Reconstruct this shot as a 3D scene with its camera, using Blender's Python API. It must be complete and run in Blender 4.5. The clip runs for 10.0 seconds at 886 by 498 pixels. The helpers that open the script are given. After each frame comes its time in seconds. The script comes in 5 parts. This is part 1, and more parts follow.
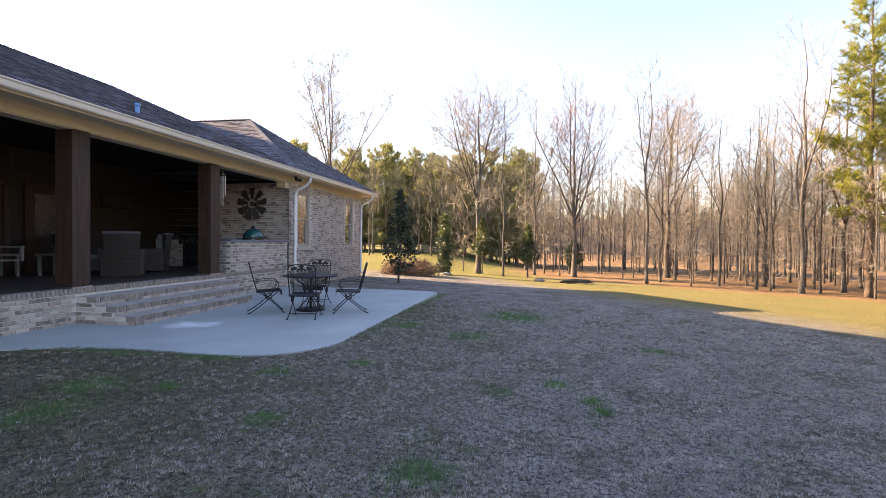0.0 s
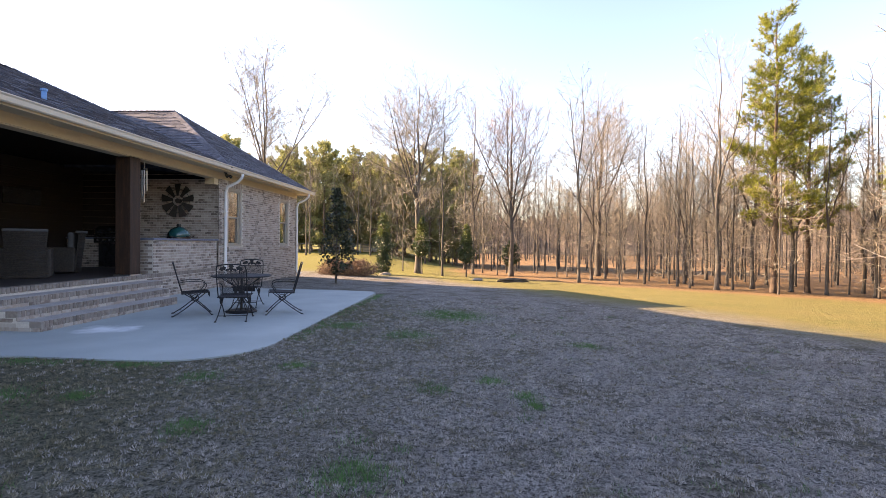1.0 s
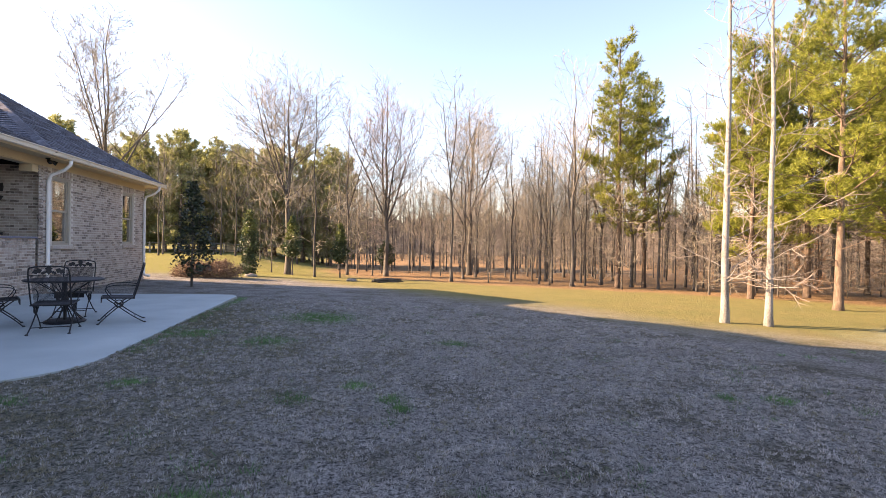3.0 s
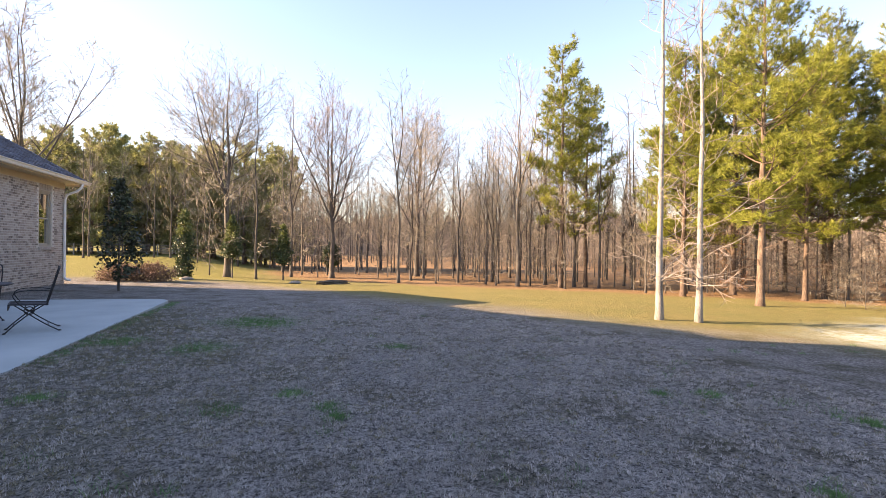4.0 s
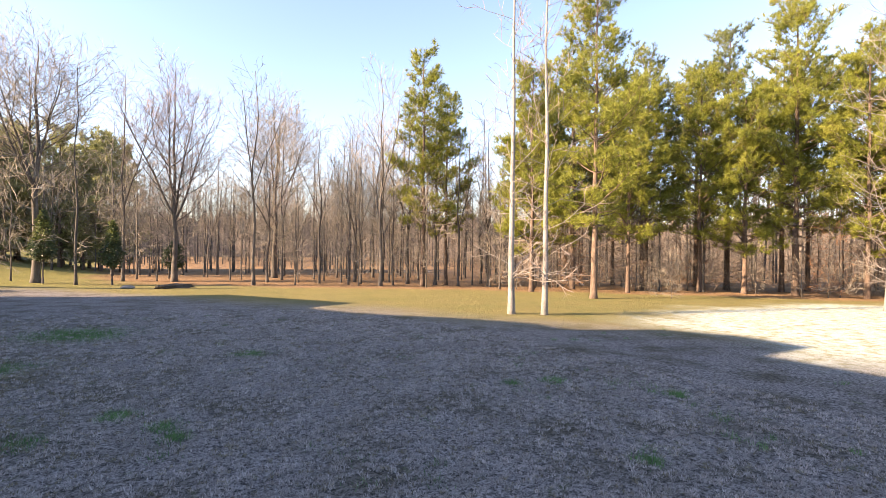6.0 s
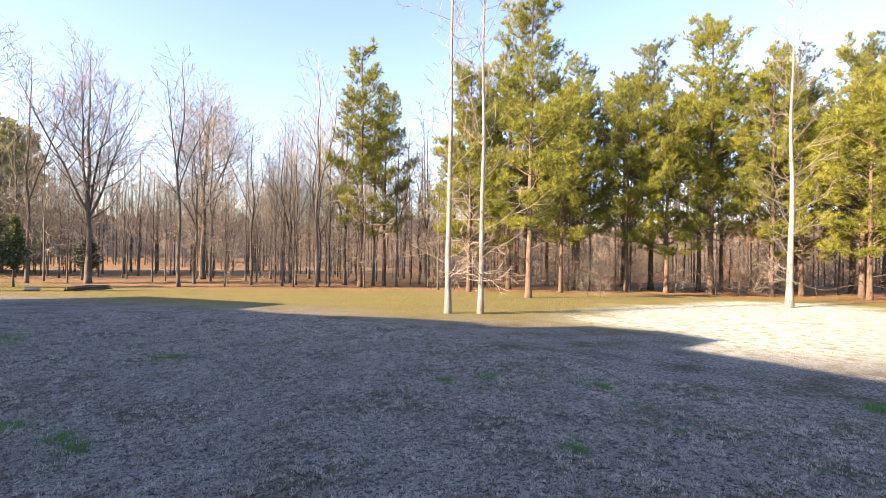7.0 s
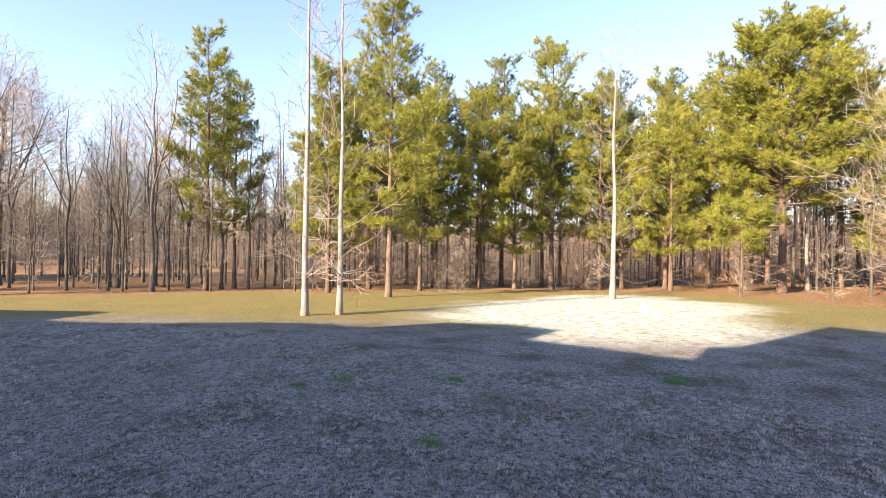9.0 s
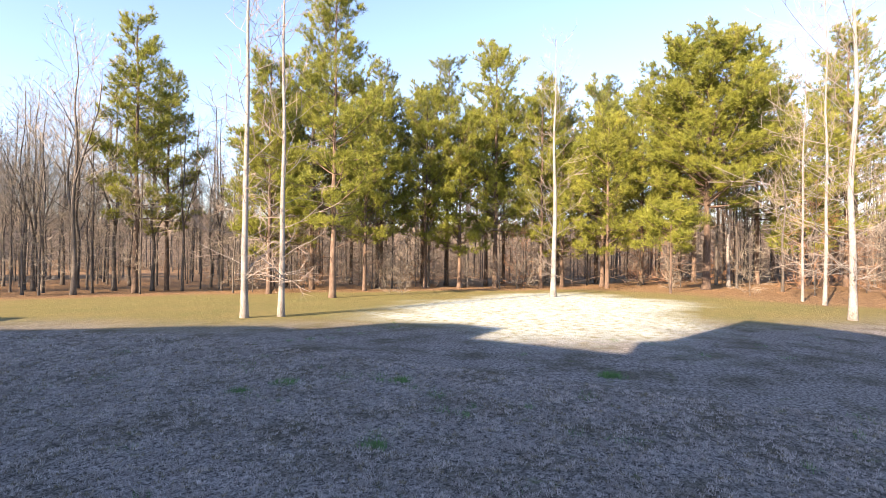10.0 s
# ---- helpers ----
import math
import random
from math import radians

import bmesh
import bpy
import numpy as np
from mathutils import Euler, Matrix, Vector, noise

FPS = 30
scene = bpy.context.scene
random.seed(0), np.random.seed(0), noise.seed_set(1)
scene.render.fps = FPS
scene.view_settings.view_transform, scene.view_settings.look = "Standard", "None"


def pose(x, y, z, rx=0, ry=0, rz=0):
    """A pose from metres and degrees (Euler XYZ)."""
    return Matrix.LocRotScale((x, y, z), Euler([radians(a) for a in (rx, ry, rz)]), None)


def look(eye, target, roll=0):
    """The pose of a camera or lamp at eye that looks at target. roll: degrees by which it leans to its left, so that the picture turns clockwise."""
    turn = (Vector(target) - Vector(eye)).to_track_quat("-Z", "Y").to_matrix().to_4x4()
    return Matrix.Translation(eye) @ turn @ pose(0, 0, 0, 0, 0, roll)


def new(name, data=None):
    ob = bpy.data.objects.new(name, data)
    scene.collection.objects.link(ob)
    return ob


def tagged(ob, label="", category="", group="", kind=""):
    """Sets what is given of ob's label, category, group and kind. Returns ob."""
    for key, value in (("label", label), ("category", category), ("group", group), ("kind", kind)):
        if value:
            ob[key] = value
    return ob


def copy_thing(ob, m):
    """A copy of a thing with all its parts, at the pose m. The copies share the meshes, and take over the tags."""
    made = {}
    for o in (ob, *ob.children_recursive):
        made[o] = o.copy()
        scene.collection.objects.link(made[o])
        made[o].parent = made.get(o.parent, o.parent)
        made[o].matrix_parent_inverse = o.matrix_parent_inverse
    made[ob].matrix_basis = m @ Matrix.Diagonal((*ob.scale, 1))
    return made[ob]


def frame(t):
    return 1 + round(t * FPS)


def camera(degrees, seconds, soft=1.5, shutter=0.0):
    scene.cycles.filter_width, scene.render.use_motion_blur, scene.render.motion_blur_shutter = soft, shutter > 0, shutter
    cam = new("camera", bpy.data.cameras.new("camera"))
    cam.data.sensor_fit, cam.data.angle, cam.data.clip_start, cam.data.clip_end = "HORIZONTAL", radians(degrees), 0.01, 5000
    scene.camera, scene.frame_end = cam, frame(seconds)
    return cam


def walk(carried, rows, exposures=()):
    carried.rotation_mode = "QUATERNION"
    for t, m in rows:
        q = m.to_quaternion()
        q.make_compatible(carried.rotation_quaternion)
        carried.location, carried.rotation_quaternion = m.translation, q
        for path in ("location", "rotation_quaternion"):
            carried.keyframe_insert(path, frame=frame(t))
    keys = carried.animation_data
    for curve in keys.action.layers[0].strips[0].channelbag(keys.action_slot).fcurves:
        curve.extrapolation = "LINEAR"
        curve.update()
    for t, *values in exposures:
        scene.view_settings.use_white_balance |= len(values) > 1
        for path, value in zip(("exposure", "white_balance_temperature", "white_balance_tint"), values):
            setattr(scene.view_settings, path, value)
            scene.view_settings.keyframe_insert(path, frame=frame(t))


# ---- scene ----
LIGHT = [(0.0, 2.45, 7600, 27), (1.0, 2.38, 7560, 27), (4.0, 2.25, 7350, 26), (7.0, 2.16, 6850, 25), (10.0, 2.11, 6550, 24)]  # seconds, stops, kelvin, tint
cam = camera(84.0, 10.0, 0.7)
PATH = [
    (0, (-0.535, -0.688, 1.433), (-0.888, 1.281, 1.405), 0.5),
    (0.5, (-0.518, -0.662, 1.432), (-0.751, 1.325, 1.407), 0.6),
    (1, (-0.501, -0.657, 1.412), (-0.612, 1.34, 1.387), 0.6),
    (1.5, (-0.483, -0.627, 1.411), (-0.455, 1.373, 1.386), 0.7),
    (2, (-0.467, -0.554, 1.412), (-0.3, 1.439, 1.391), 0.7),
    (2.5, (-0.435, -0.523, 1.405), (-0.152, 1.457, 1.384), 0.8),
    (4, (-0.282, -0.421, 1.395), (0.306, 1.49, 1.384), 0.7),
    (4.5, (-0.261, -0.381, 1.415), (0.442, 1.491, 1.402), 0.7),
    (5, (-0.248, -0.4, 1.413), (0.588, 1.416, 1.404), 0.7),
    (5.5, (-0.255, -0.384, 1.408), (0.715, 1.365, 1.4), 0.6),
    (7, (-0.147, -0.362, 1.333), (1.137, 1.171, 1.337), 0.9),
    (7.5, (-0.148, -0.373, 1.324), (1.234, 1.073, 1.331), 1.0),
    (8, (-0.14, -0.372, 1.325), (1.353, 0.959, 1.335), 1.0),
    (8.5, (-0.074, -0.36, 1.327), (1.51, 0.86, 1.339), 0.9),
    (9, (-0.102, -0.378, 1.331), (1.556, 0.74, 1.342), 0.8),
    (9.5, (-0.114, -0.396, 1.339), (1.605, 0.626, 1.352), 0.7),
    (10, (-0.129, -0.397, 1.347), (1.642, 0.53, 1.358), 0.7),
]
walk(cam, [(t, look(eye, target, roll)) for t, eye, target, roll in PATH], LIGHT)

# ---- sky and sun ----
SUN_EL, SHADOW_HEADING = 20.5, 102.0  # degrees; the heading, clockwise from +y, in which shadows fall
world = bpy.data.worlds.new("sky")
scene.world = world
world.use_nodes = True
wn, wl = world.node_tree.nodes, world.node_tree.links
wn.clear()
sky = wn.new("ShaderNodeTexSky")
sky.sky_type, sky.sun_disc = "NISHITA", False
sky.sun_elevation, sky.sun_rotation = radians(SUN_EL), radians(SHADOW_HEADING + 180)
sky.air_density, sky.dust_density, sky.ozone_density = 1.0, 0.7, 1.9
back = wn.new("ShaderNodeBackground")
back.inputs[1].default_value = 0.107
wl.new(sky.outputs[0], back.inputs[0])
wl.new(back.outputs[0], wn.new("ShaderNodeOutputWorld").inputs[0])
ray = Vector((math.sin(radians(SHADOW_HEADING)) * math.cos(radians(SUN_EL)), math.cos(radians(SHADOW_HEADING)) * math.cos(radians(SUN_EL)), -math.sin(radians(SUN_EL))))
sun = new("sun", bpy.data.lights.new("sun", "SUN"))
sun.data.energy, sun.data.angle, sun.data.color = 5.0, radians(0.27), (1.0, 0.79, 0.52)
sun.matrix_world = Matrix.Translation((-40, 0, 30)) @ ray.to_track_quat("-Z", "Y").to_matrix().to_4x4()

# ---- materials ----
def mat(name, colors, rough=0.8, scale=8.0, fine=60.0, bump=0.3, metal=0.0, spread=0.0, dist=0.02, stretch=(1, 1, 1), mix=0.5, coat=0.0, trans=0.0):
    """Two to four colours mixed by a coarse and a fine noise; spread varies the value from piece to piece."""
    m = bpy.data.materials.new(name)
    m.use_nodes = True
    n, l = m.node_tree.nodes, m.node_tree.links
    b = n["Principled BSDF"]
    co = n.new("ShaderNodeTexCoord")
    mp = n.new("ShaderNodeMapping")
    mp.inputs["Scale"].default_value = stretch
    l.new(co.outputs["Object"], mp.inputs[0])
    big, small = n.new("ShaderNodeTexNoise"), n.new("ShaderNodeTexNoise")
    big.inputs["Scale"].default_value, small.inputs["Scale"].default_value = scale, fine
    big.inputs["Detail"].default_value, small.inputs["Detail"].default_value = 5, 4
    for t in (big, small):
        l.new(mp.outputs[0], t.inputs["Vector"])
    add = n.new("ShaderNodeMix")
    add.inputs[0].default_value = mix
    l.new(big.outputs[0], add.inputs[2])
    l.new(small.outputs[0], add.inputs[3])
    ramp = n.new("ShaderNodeValToRGB")
    els = ramp.color_ramp.elements
    while len(els) < len(colors):
        els.new(0.5)
    for k, c in enumerate(colors):
        els[k].position = 0.33 + 0.34 * k / max(1, len(colors) - 1)
        els[k].color = (*c, 1)
    l.new(add.outputs[0], ramp.inputs[0])
    col = ramp.outputs[0]
    if spread:
        info, geo = n.new("ShaderNodeObjectInfo"), n.new("ShaderNodeNewGeometry")
        sm = n.new("ShaderNodeMath")
        sm.operation = "ADD"
        l.new(info.outputs["Random"], sm.inputs[0])
        l.new(geo.outputs["Random Per Island"], sm.inputs[1])
        fr = n.new("ShaderNodeMath")
        fr.operation = "FRACT"
        l.new(sm.outputs[0], fr.inputs[0])
        mr = n.new("ShaderNodeMapRange")
        mr.inputs[3].default_value, mr.inputs[4].default_value = 1 - spread, 1 + spread * 0.6
        l.new(fr.outputs[0], mr.inputs[0])
        hv = n.new("ShaderNodeHueSaturation")
        l.new(mr.outputs[0], hv.inputs["Value"])
        l.new(col, hv.inputs["Color"])
        col = hv.outputs[0]
    l.new(col, b.inputs["Base Color"])
    b.inputs["Roughness"].default_value, b.inputs["Metallic"].default_value = rough, metal
    b.inputs["Coat Weight"].default_value = coat
    if bump:
        bp = n.new("ShaderNodeBump")
        bp.inputs["Strength"].default_value, bp.inputs["Distance"].default_value = bump, dist
        l.new(add.outputs[0], bp.inputs["Height"])
        l.new(bp.outputs[0], b.inputs["Normal"])
    if trans:
        tr = n.new("ShaderNodeBsdfTranslucent")
        l.new(col, tr.inputs[0])
        mx = n.new("ShaderNodeMixShader")
        mx.inputs[0].default_value = trans
        l.new(b.outputs[0], mx.inputs[1])
        l.new(tr.outputs[0], mx.inputs[2])
        l.new(mx.outputs[0], n["Material Output"].inputs[0])
    return m


def brick_mat(name="washed_brick", dull=1.0, even=0.0):
    """Tumbled, lime-washed brick: pale bodies with some brown and dark ones, and a smeared wash over each."""
    m = bpy.data.materials.new(name)
    m.use_nodes = True
    n, l = m.node_tree.nodes, m.node_tree.links
    b = n["Principled BSDF"]
    info, geo = n.new("ShaderNodeObjectInfo"), n.new("ShaderNodeNewGeometry")
    sm, fr = n.new("ShaderNodeMath"), n.new("ShaderNodeMath")
    fr.operation = "FRACT"
    l.new(info.outputs["Random"], sm.inputs[0])
    l.new(geo.outputs["Random Per Island"], sm.inputs[1])
    l.new(sm.outputs[0], fr.inputs[0])
    ramp = n.new("ShaderNodeValToRGB")
    ramp.color_ramp.interpolation = "LINEAR"
    stops = ((0.0, (0.09, 0.068, 0.06)), (0.16, (0.17, 0.125, 0.105)), (0.30, (0.34, 0.275, 0.235)), (0.55, (0.44, 0.375, 0.33)), (0.8, (0.54, 0.485, 0.44)), (1.0, (0.33, 0.24, 0.195)))
    els = ramp.color_ramp.elements
    while len(els) < len(stops):
        els.new(0.5)
    for e, (p, c) in zip(els, stops):
        e.position, e.color = p, (*[(q + (w - q) * even) * dull for q, w in zip(c, (0.38, 0.32, 0.28))], 1)
    l.new(fr.outputs[0], ramp.inputs[0])
    co = n.new("ShaderNodeTexCoord")
    no = n.new("ShaderNodeTexNoise")
    no.inputs["Scale"].default_value, no.inputs["Detail"].default_value = 14, 6
    l.new(geo.outputs["Position"], no.inputs["Vector"])
    wr = n.new("ShaderNodeMapRange")
    wr.inputs[1].default_value, wr.inputs[2].default_value, wr.inputs[4].default_value = 0.45, 0.72, 0.7
    l.new(no.outputs[0], wr.inputs[0])
    mx = n.new("ShaderNodeMix")
    mx.data_type = "RGBA"
    mx.inputs[7].default_value = (0.56 * dull, 0.52 * dull, 0.475 * dull, 1)
    l.new(wr.outputs[0], mx.inputs[0])
    l.new(ramp.outputs[0], mx.inputs[6])
    l.new(mx.outputs[2], b.inputs["Base Color"])
    b.inputs["Roughness"].default_value = 0.9
    bp = n.new("ShaderNodeBump")
    bp.inputs["Strength"].default_value, bp.inputs["Distance"].default_value = 0.5, 0.006
    l.new(no.outputs[0], bp.inputs["Height"])
    l.new(bp.outputs[0], b.inputs["Normal"])
    return m


def ground_mat():
    """Dormant lawn with greener patches, painted-in sunlit gold and pale tones, and leaf litter, by the plan's own
    attributes.
    """
    m = bpy.data.materials.new("lawn_soil")
    m.use_nodes = True
    n, l = m.node_tree.nodes, m.node_tree.links
    b = n["Principled BSDF"]
    geo = n.new("ShaderNodeNewGeometry")

    def tex(scale, detail=5, rough=0.6):
        t = n.new("ShaderNodeTexNoise")
        t.inputs["Scale"].default_value, t.inputs["Detail"].default_value, t.inputs["Roughness"].default_value = scale, detail, rough
        l.new(geo.outputs["Position"], t.inputs["Vector"])
        return t.outputs[0]

    def ramp(src, *stops):
        r = n.new("ShaderNodeValToRGB")
        while len(r.color_ramp.elements) < len(stops):
            r.color_ramp.elements.new(0.5)
        for e, (p, c) in zip(r.color_ramp.elements, stops):
            e.position, e.color = p, (*c, 1)
        l.new(src, r.inputs[0])
        return r.outputs[0]

    def blend(f, a, c):
        x = n.new("ShaderNodeMix")
        x.data_type = "RGBA"
        l.new(f, x.inputs[0])
        l.new(a, x.inputs[6])
        l.new(c, x.inputs[7])
        return x.outputs[2]

    def attr(name):
        a = n.new("ShaderNodeAttribute")
        a.attribute_name = name
        return a.outputs["Fac"]

    def span(src, lo, hi):
        r = n.new("ShaderNodeMapRange")
        r.inputs[1].default_value, r.inputs[2].default_value = lo, hi
        l.new(src, r.inputs[0])
        return r.outputs[0]

    fine, mid, wide = tex(30, 7, 0.72), tex(5, 5), tex(0.5, 4)
    both = n.new("ShaderNodeMix")
    both.inputs[0].default_value = 0.45
    l.new(tex(62, 4, 0.7), both.inputs[2])
    l.new(tex(27, 4, 0.6), both.inputs[3])
    lump = both.outputs[0]
    straw = ramp(lump, (0.40, (0.053, 0.050, 0.046)), (0.49, (0.218, 0.207, 0.195)), (0.58, (0.425, 0.403, 0.38)))
    green = ramp(fine, (0.3, (0.05, 0.08, 0.02)), (0.7, (0.17, 0.21, 0.07)))
    # Bleached grass with the sunlit patch's brightness in its colour.
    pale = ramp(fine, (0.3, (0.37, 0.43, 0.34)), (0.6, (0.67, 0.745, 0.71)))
    # Gold of grass in sun, painted into the lawn's colour.
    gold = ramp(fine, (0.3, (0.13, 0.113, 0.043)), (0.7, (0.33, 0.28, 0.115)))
    leaf = ramp(tex(9, 8, 0.8), (0.30, (0.06, 0.04, 0.024)), (0.5, (0.255, 0.16, 0.083)), (0.68, (0.46, 0.325, 0.185)))
    dull = ramp(lump, (0.38, (0.04, 0.038, 0.03)), (0.6, (0.20, 0.185, 0.145)))
    straw = blend(span(tex(1.3, 6, 0.65), 0.46, 0.66), straw, dull)
    col = blend(span(mid, 0.62, 0.80), straw, green)
    col = blend(attr("olive"), col, ramp(lump, (0.38, (0.03, 0.033, 0.017)), (0.6, (0.17, 0.165, 0.10))))
    col = blend(attr("sunlit_gold"), col, blend(span(wide, 0.3, 0.75), gold, blend(span(mid, 0.3, 0.8), gold, green)))
    col = blend(attr("verdant"), col, blend(span(mid, 0.3, 0.75), gold, ramp(fine, (0.3, (0.13, 0.15, 0.03)), (0.7, (0.27, 0.27, 0.06)))))
    col = blend(attr("sunlit_bleached"), col, blend(span(mid, 0.34, 0.56), ramp(fine, (0.3, (0.22, 0.225, 0.10)), (0.7, (0.45, 0.44, 0.25))), pale))
    col = blend(attr("litter"), col, leaf)
    l.new(col, b.inputs["Base Color"])
    b.inputs["Roughness"].default_value = 0.95
    b.inputs["Specular IOR Level"].default_value = 0.1
    bp = n.new("ShaderNodeBump")
    bp.inputs["Strength"].default_value, bp.inputs["Distance"].default_value = 1.0, 0.08
    l.new(lump, bp.inputs["Height"])
    l.new(bp.outputs[0], b.inputs["Normal"])
    return m


def glass_mat():
    m = bpy.data.materials.new("window_glass")
    m.use_nodes = True
    n, l = m.node_tree.nodes, m.node_tree.links
    g, t, x, f = n.new("ShaderNodeBsdfGlossy"), n.new("ShaderNodeBsdfTransparent"), n.new("ShaderNodeMixShader"), n.new("ShaderNodeFresnel")
    g.inputs["Roughness"].default_value = 0.02
    t.inputs[0].default_value = (0.75, 0.78, 0.76, 1)
    mr = n.new("ShaderNodeMapRange")
    mr.inputs[3].default_value, mr.inputs[4].default_value = 0.55, 1.0
    l.new(f.outputs[0], mr.inputs[0])
    l.new(mr.outputs[0], x.inputs[0])
    l.new(t.outputs[0], x.inputs[1])
    l.new(g.outputs[0], x.inputs[2])
    l.new(x.outputs[0], n["Material Output"].inputs[0])
    return m


BRICK = brick_mat("washed_brick", 0.88, 0.25)
NOSE_BRICK = brick_mat("weathered_step_brick", 0.6, 0.65)
MORTAR = mat("mortar", [(0.50, 0.46, 0.42), (0.66, 0.62, 0.57)], 0.95, 20, 120, 0.5)
GROUND = ground_mat()
GLASS = glass_mat()
CONCRETE = mat("patio_concrete", [(0.265, 0.305, 0.31), (0.32, 0.365, 0.368), (0.38, 0.425, 0.425)], 0.85, 1.2, 90, 0.15, dist=0.004)
def pale_spot(m, centre, size, colour):
    """Adds an uneven pale patch round a spot of the slab."""
    n, l = m.node_tree.nodes, m.node_tree.links
    b = n["Principled BSDF"]
    geo, sub, ln, no, ad, mr, mx = (n.new("ShaderNode" + k) for k in ("NewGeometry", "VectorMath", "VectorMath", "TexNoise", "Math", "MapRange", "Mix"))
    sub.operation, ln.operation, ad.operation, mx.data_type = "MULTIPLY_ADD", "LENGTH", "MULTIPLY_ADD", "RGBA"
    sub.inputs[1].default_value = tuple(1 / v for v in size)
    sub.inputs[2].default_value = tuple(-c / v for c, v in zip(centre, size))
    l.new(geo.outputs["Position"], sub.inputs[0])
    l.new(sub.outputs[0], ln.inputs[0])
    no.inputs["Scale"].default_value, no.inputs["Detail"].default_value = 3.5, 6
    l.new(geo.outputs["Position"], no.inputs["Vector"])
    l.new(no.outputs[0], ad.inputs[0])
    ad.inputs[1].default_value = 1.6
    l.new(ln.outputs["Value"], ad.inputs[2])
    mr.inputs[1].default_value, mr.inputs[2].default_value, mr.inputs[3].default_value, mr.inputs[4].default_value = 1.0, 1.7, 0.85, 0.0
    l.new(ad.outputs[0], mr.inputs[0])
    l.new(mr.outputs[0], mx.inputs[0])
    l.new(b.inputs["Base Color"].links[0].from_socket, mx.inputs[6])
    mx.inputs[7].default_value = (*colour, 1)
    l.new(mx.outputs[2], b.inputs["Base Color"])


pale_spot(CONCRETE, (-6.2, 6.75, 0), (0.62, 0.42, 1.0), (0.74, 0.77, 0.80))
# Floor colour taken near black to deepen the porch's shade.
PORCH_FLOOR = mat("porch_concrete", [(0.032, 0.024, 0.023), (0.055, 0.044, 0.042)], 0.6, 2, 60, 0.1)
SHINGLE = mat("shingle", [(0.043, 0.047, 0.062), (0.092, 0.099, 0.128), (0.152, 0.16, 0.19)], 0.95, 6, 220, 0.5, spread=0.35)
CREAM = mat("cream_paint", [(0.56, 0.46, 0.30), (0.62, 0.52, 0.35)], 0.55, 3, 80, 0.05)
GUTTER = mat("gutter_paint", [(0.62, 0.56, 0.46), (0.70, 0.64, 0.54)], 0.4, 3, 60, 0.03)
WHITE = mat("white_vinyl", [(0.70, 0.70, 0.69), (0.80, 0.80, 0.79)], 0.4, 3, 60, 0.03)
BLIND = mat("window_blind", [(0.36, 0.30, 0.21), (0.46, 0.39, 0.28)], 0.6, 3, 60, 0.02)
TAN_FRAME = mat("tan_frame", [(0.30, 0.27, 0.225), (0.37, 0.335, 0.28)], 0.45, 3, 60, 0.03)
CEDAR = mat("stained_cedar", [(0.012, 0.006, 0.004), (0.034, 0.016, 0.009), (0.075, 0.034, 0.018)], 0.65, 3, 30, 0.35, stretch=(6, 6, 0.5), dist=0.008)
# Pale swing and table wood, dimmed in colour for the shaded porch.
DIM_WOOD = mat("dimmed_swing_wood", [(0.10, 0.092, 0.08), (0.17, 0.155, 0.135)], 0.7, 3, 60, 0.1)
# Wood of the porch's inside, with its shade put into the colour.
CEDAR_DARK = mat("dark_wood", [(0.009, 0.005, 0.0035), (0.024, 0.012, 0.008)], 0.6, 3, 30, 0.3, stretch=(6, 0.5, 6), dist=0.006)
IRON = mat("black_iron", [(0.004, 0.004, 0.005), (0.012, 0.012, 0.015)], 0.6, 10, 120, 0.15, metal=0.0, dist=0.002)
IRON_MESH = mat("iron_mesh", [(0.005, 0.005, 0.007), (0.018, 0.018, 0.023)], 0.7, 40, 220, 0.6, dist=0.003)
BLACK = mat("black_enamel", [(0.010, 0.010, 0.011), (0.022, 0.022, 0.024)], 0.25, 6, 80, 0.05)
STEEL = mat("brushed_steel", [(0.45, 0.46, 0.48), (0.60, 0.61, 0.63)], 0.35, 6, 120, 0.1, metal=1.0)
GREEN_CERAMIC = mat("green_ceramic", [(0.005, 0.055, 0.06), (0.01, 0.09, 0.09)], 0.2, 30, 150, 0.35, dist=0.004, coat=0.5)
COUNTER = mat("slate_counter", [(0.10, 0.12, 0.18), (0.17, 0.20, 0.28)], 0.35, 4, 60, 0.1)
WICKER = mat("wicker", [(0.018, 0.015, 0.013), (0.06, 0.05, 0.043)], 0.7, 30, 120, 0.8)
CUSHION = mat("cushion", [(0.06, 0.065, 0.07), (0.10, 0.105, 0.11)], 0.9, 6, 200, 0.2)
RUST_METAL = mat("weathered_tin", [(0.018, 0.015, 0.013), (0.05, 0.04, 0.034)], 0.6, 9, 70, 0.3)
PALE_TREAD = mat("pale_tread", [(0.30, 0.275, 0.26), (0.46, 0.43, 0.41)], 0.9, 3, 40, 0.3)
BLUE_PIPE = mat("blue_vent", [(0.10, 0.26, 0.52), (0.15, 0.33, 0.60)], 0.5, 4, 40, 0.05)
BARK_GREY = mat("grey_bark", [(0.032, 0.029, 0.025), (0.088, 0.079, 0.067), (0.175, 0.158, 0.135)], 0.95, 4, 30, 0.9, stretch=(3, 3, 0.6), dist=0.03, spread=0.3)
BARK_PINE = mat("pine_bark", [(0.05, 0.036, 0.027), (0.12, 0.085, 0.062), (0.23, 0.17, 0.125)], 0.95, 5, 24, 1.0, stretch=(3, 3, 0.8), dist=0.04, spread=0.2)
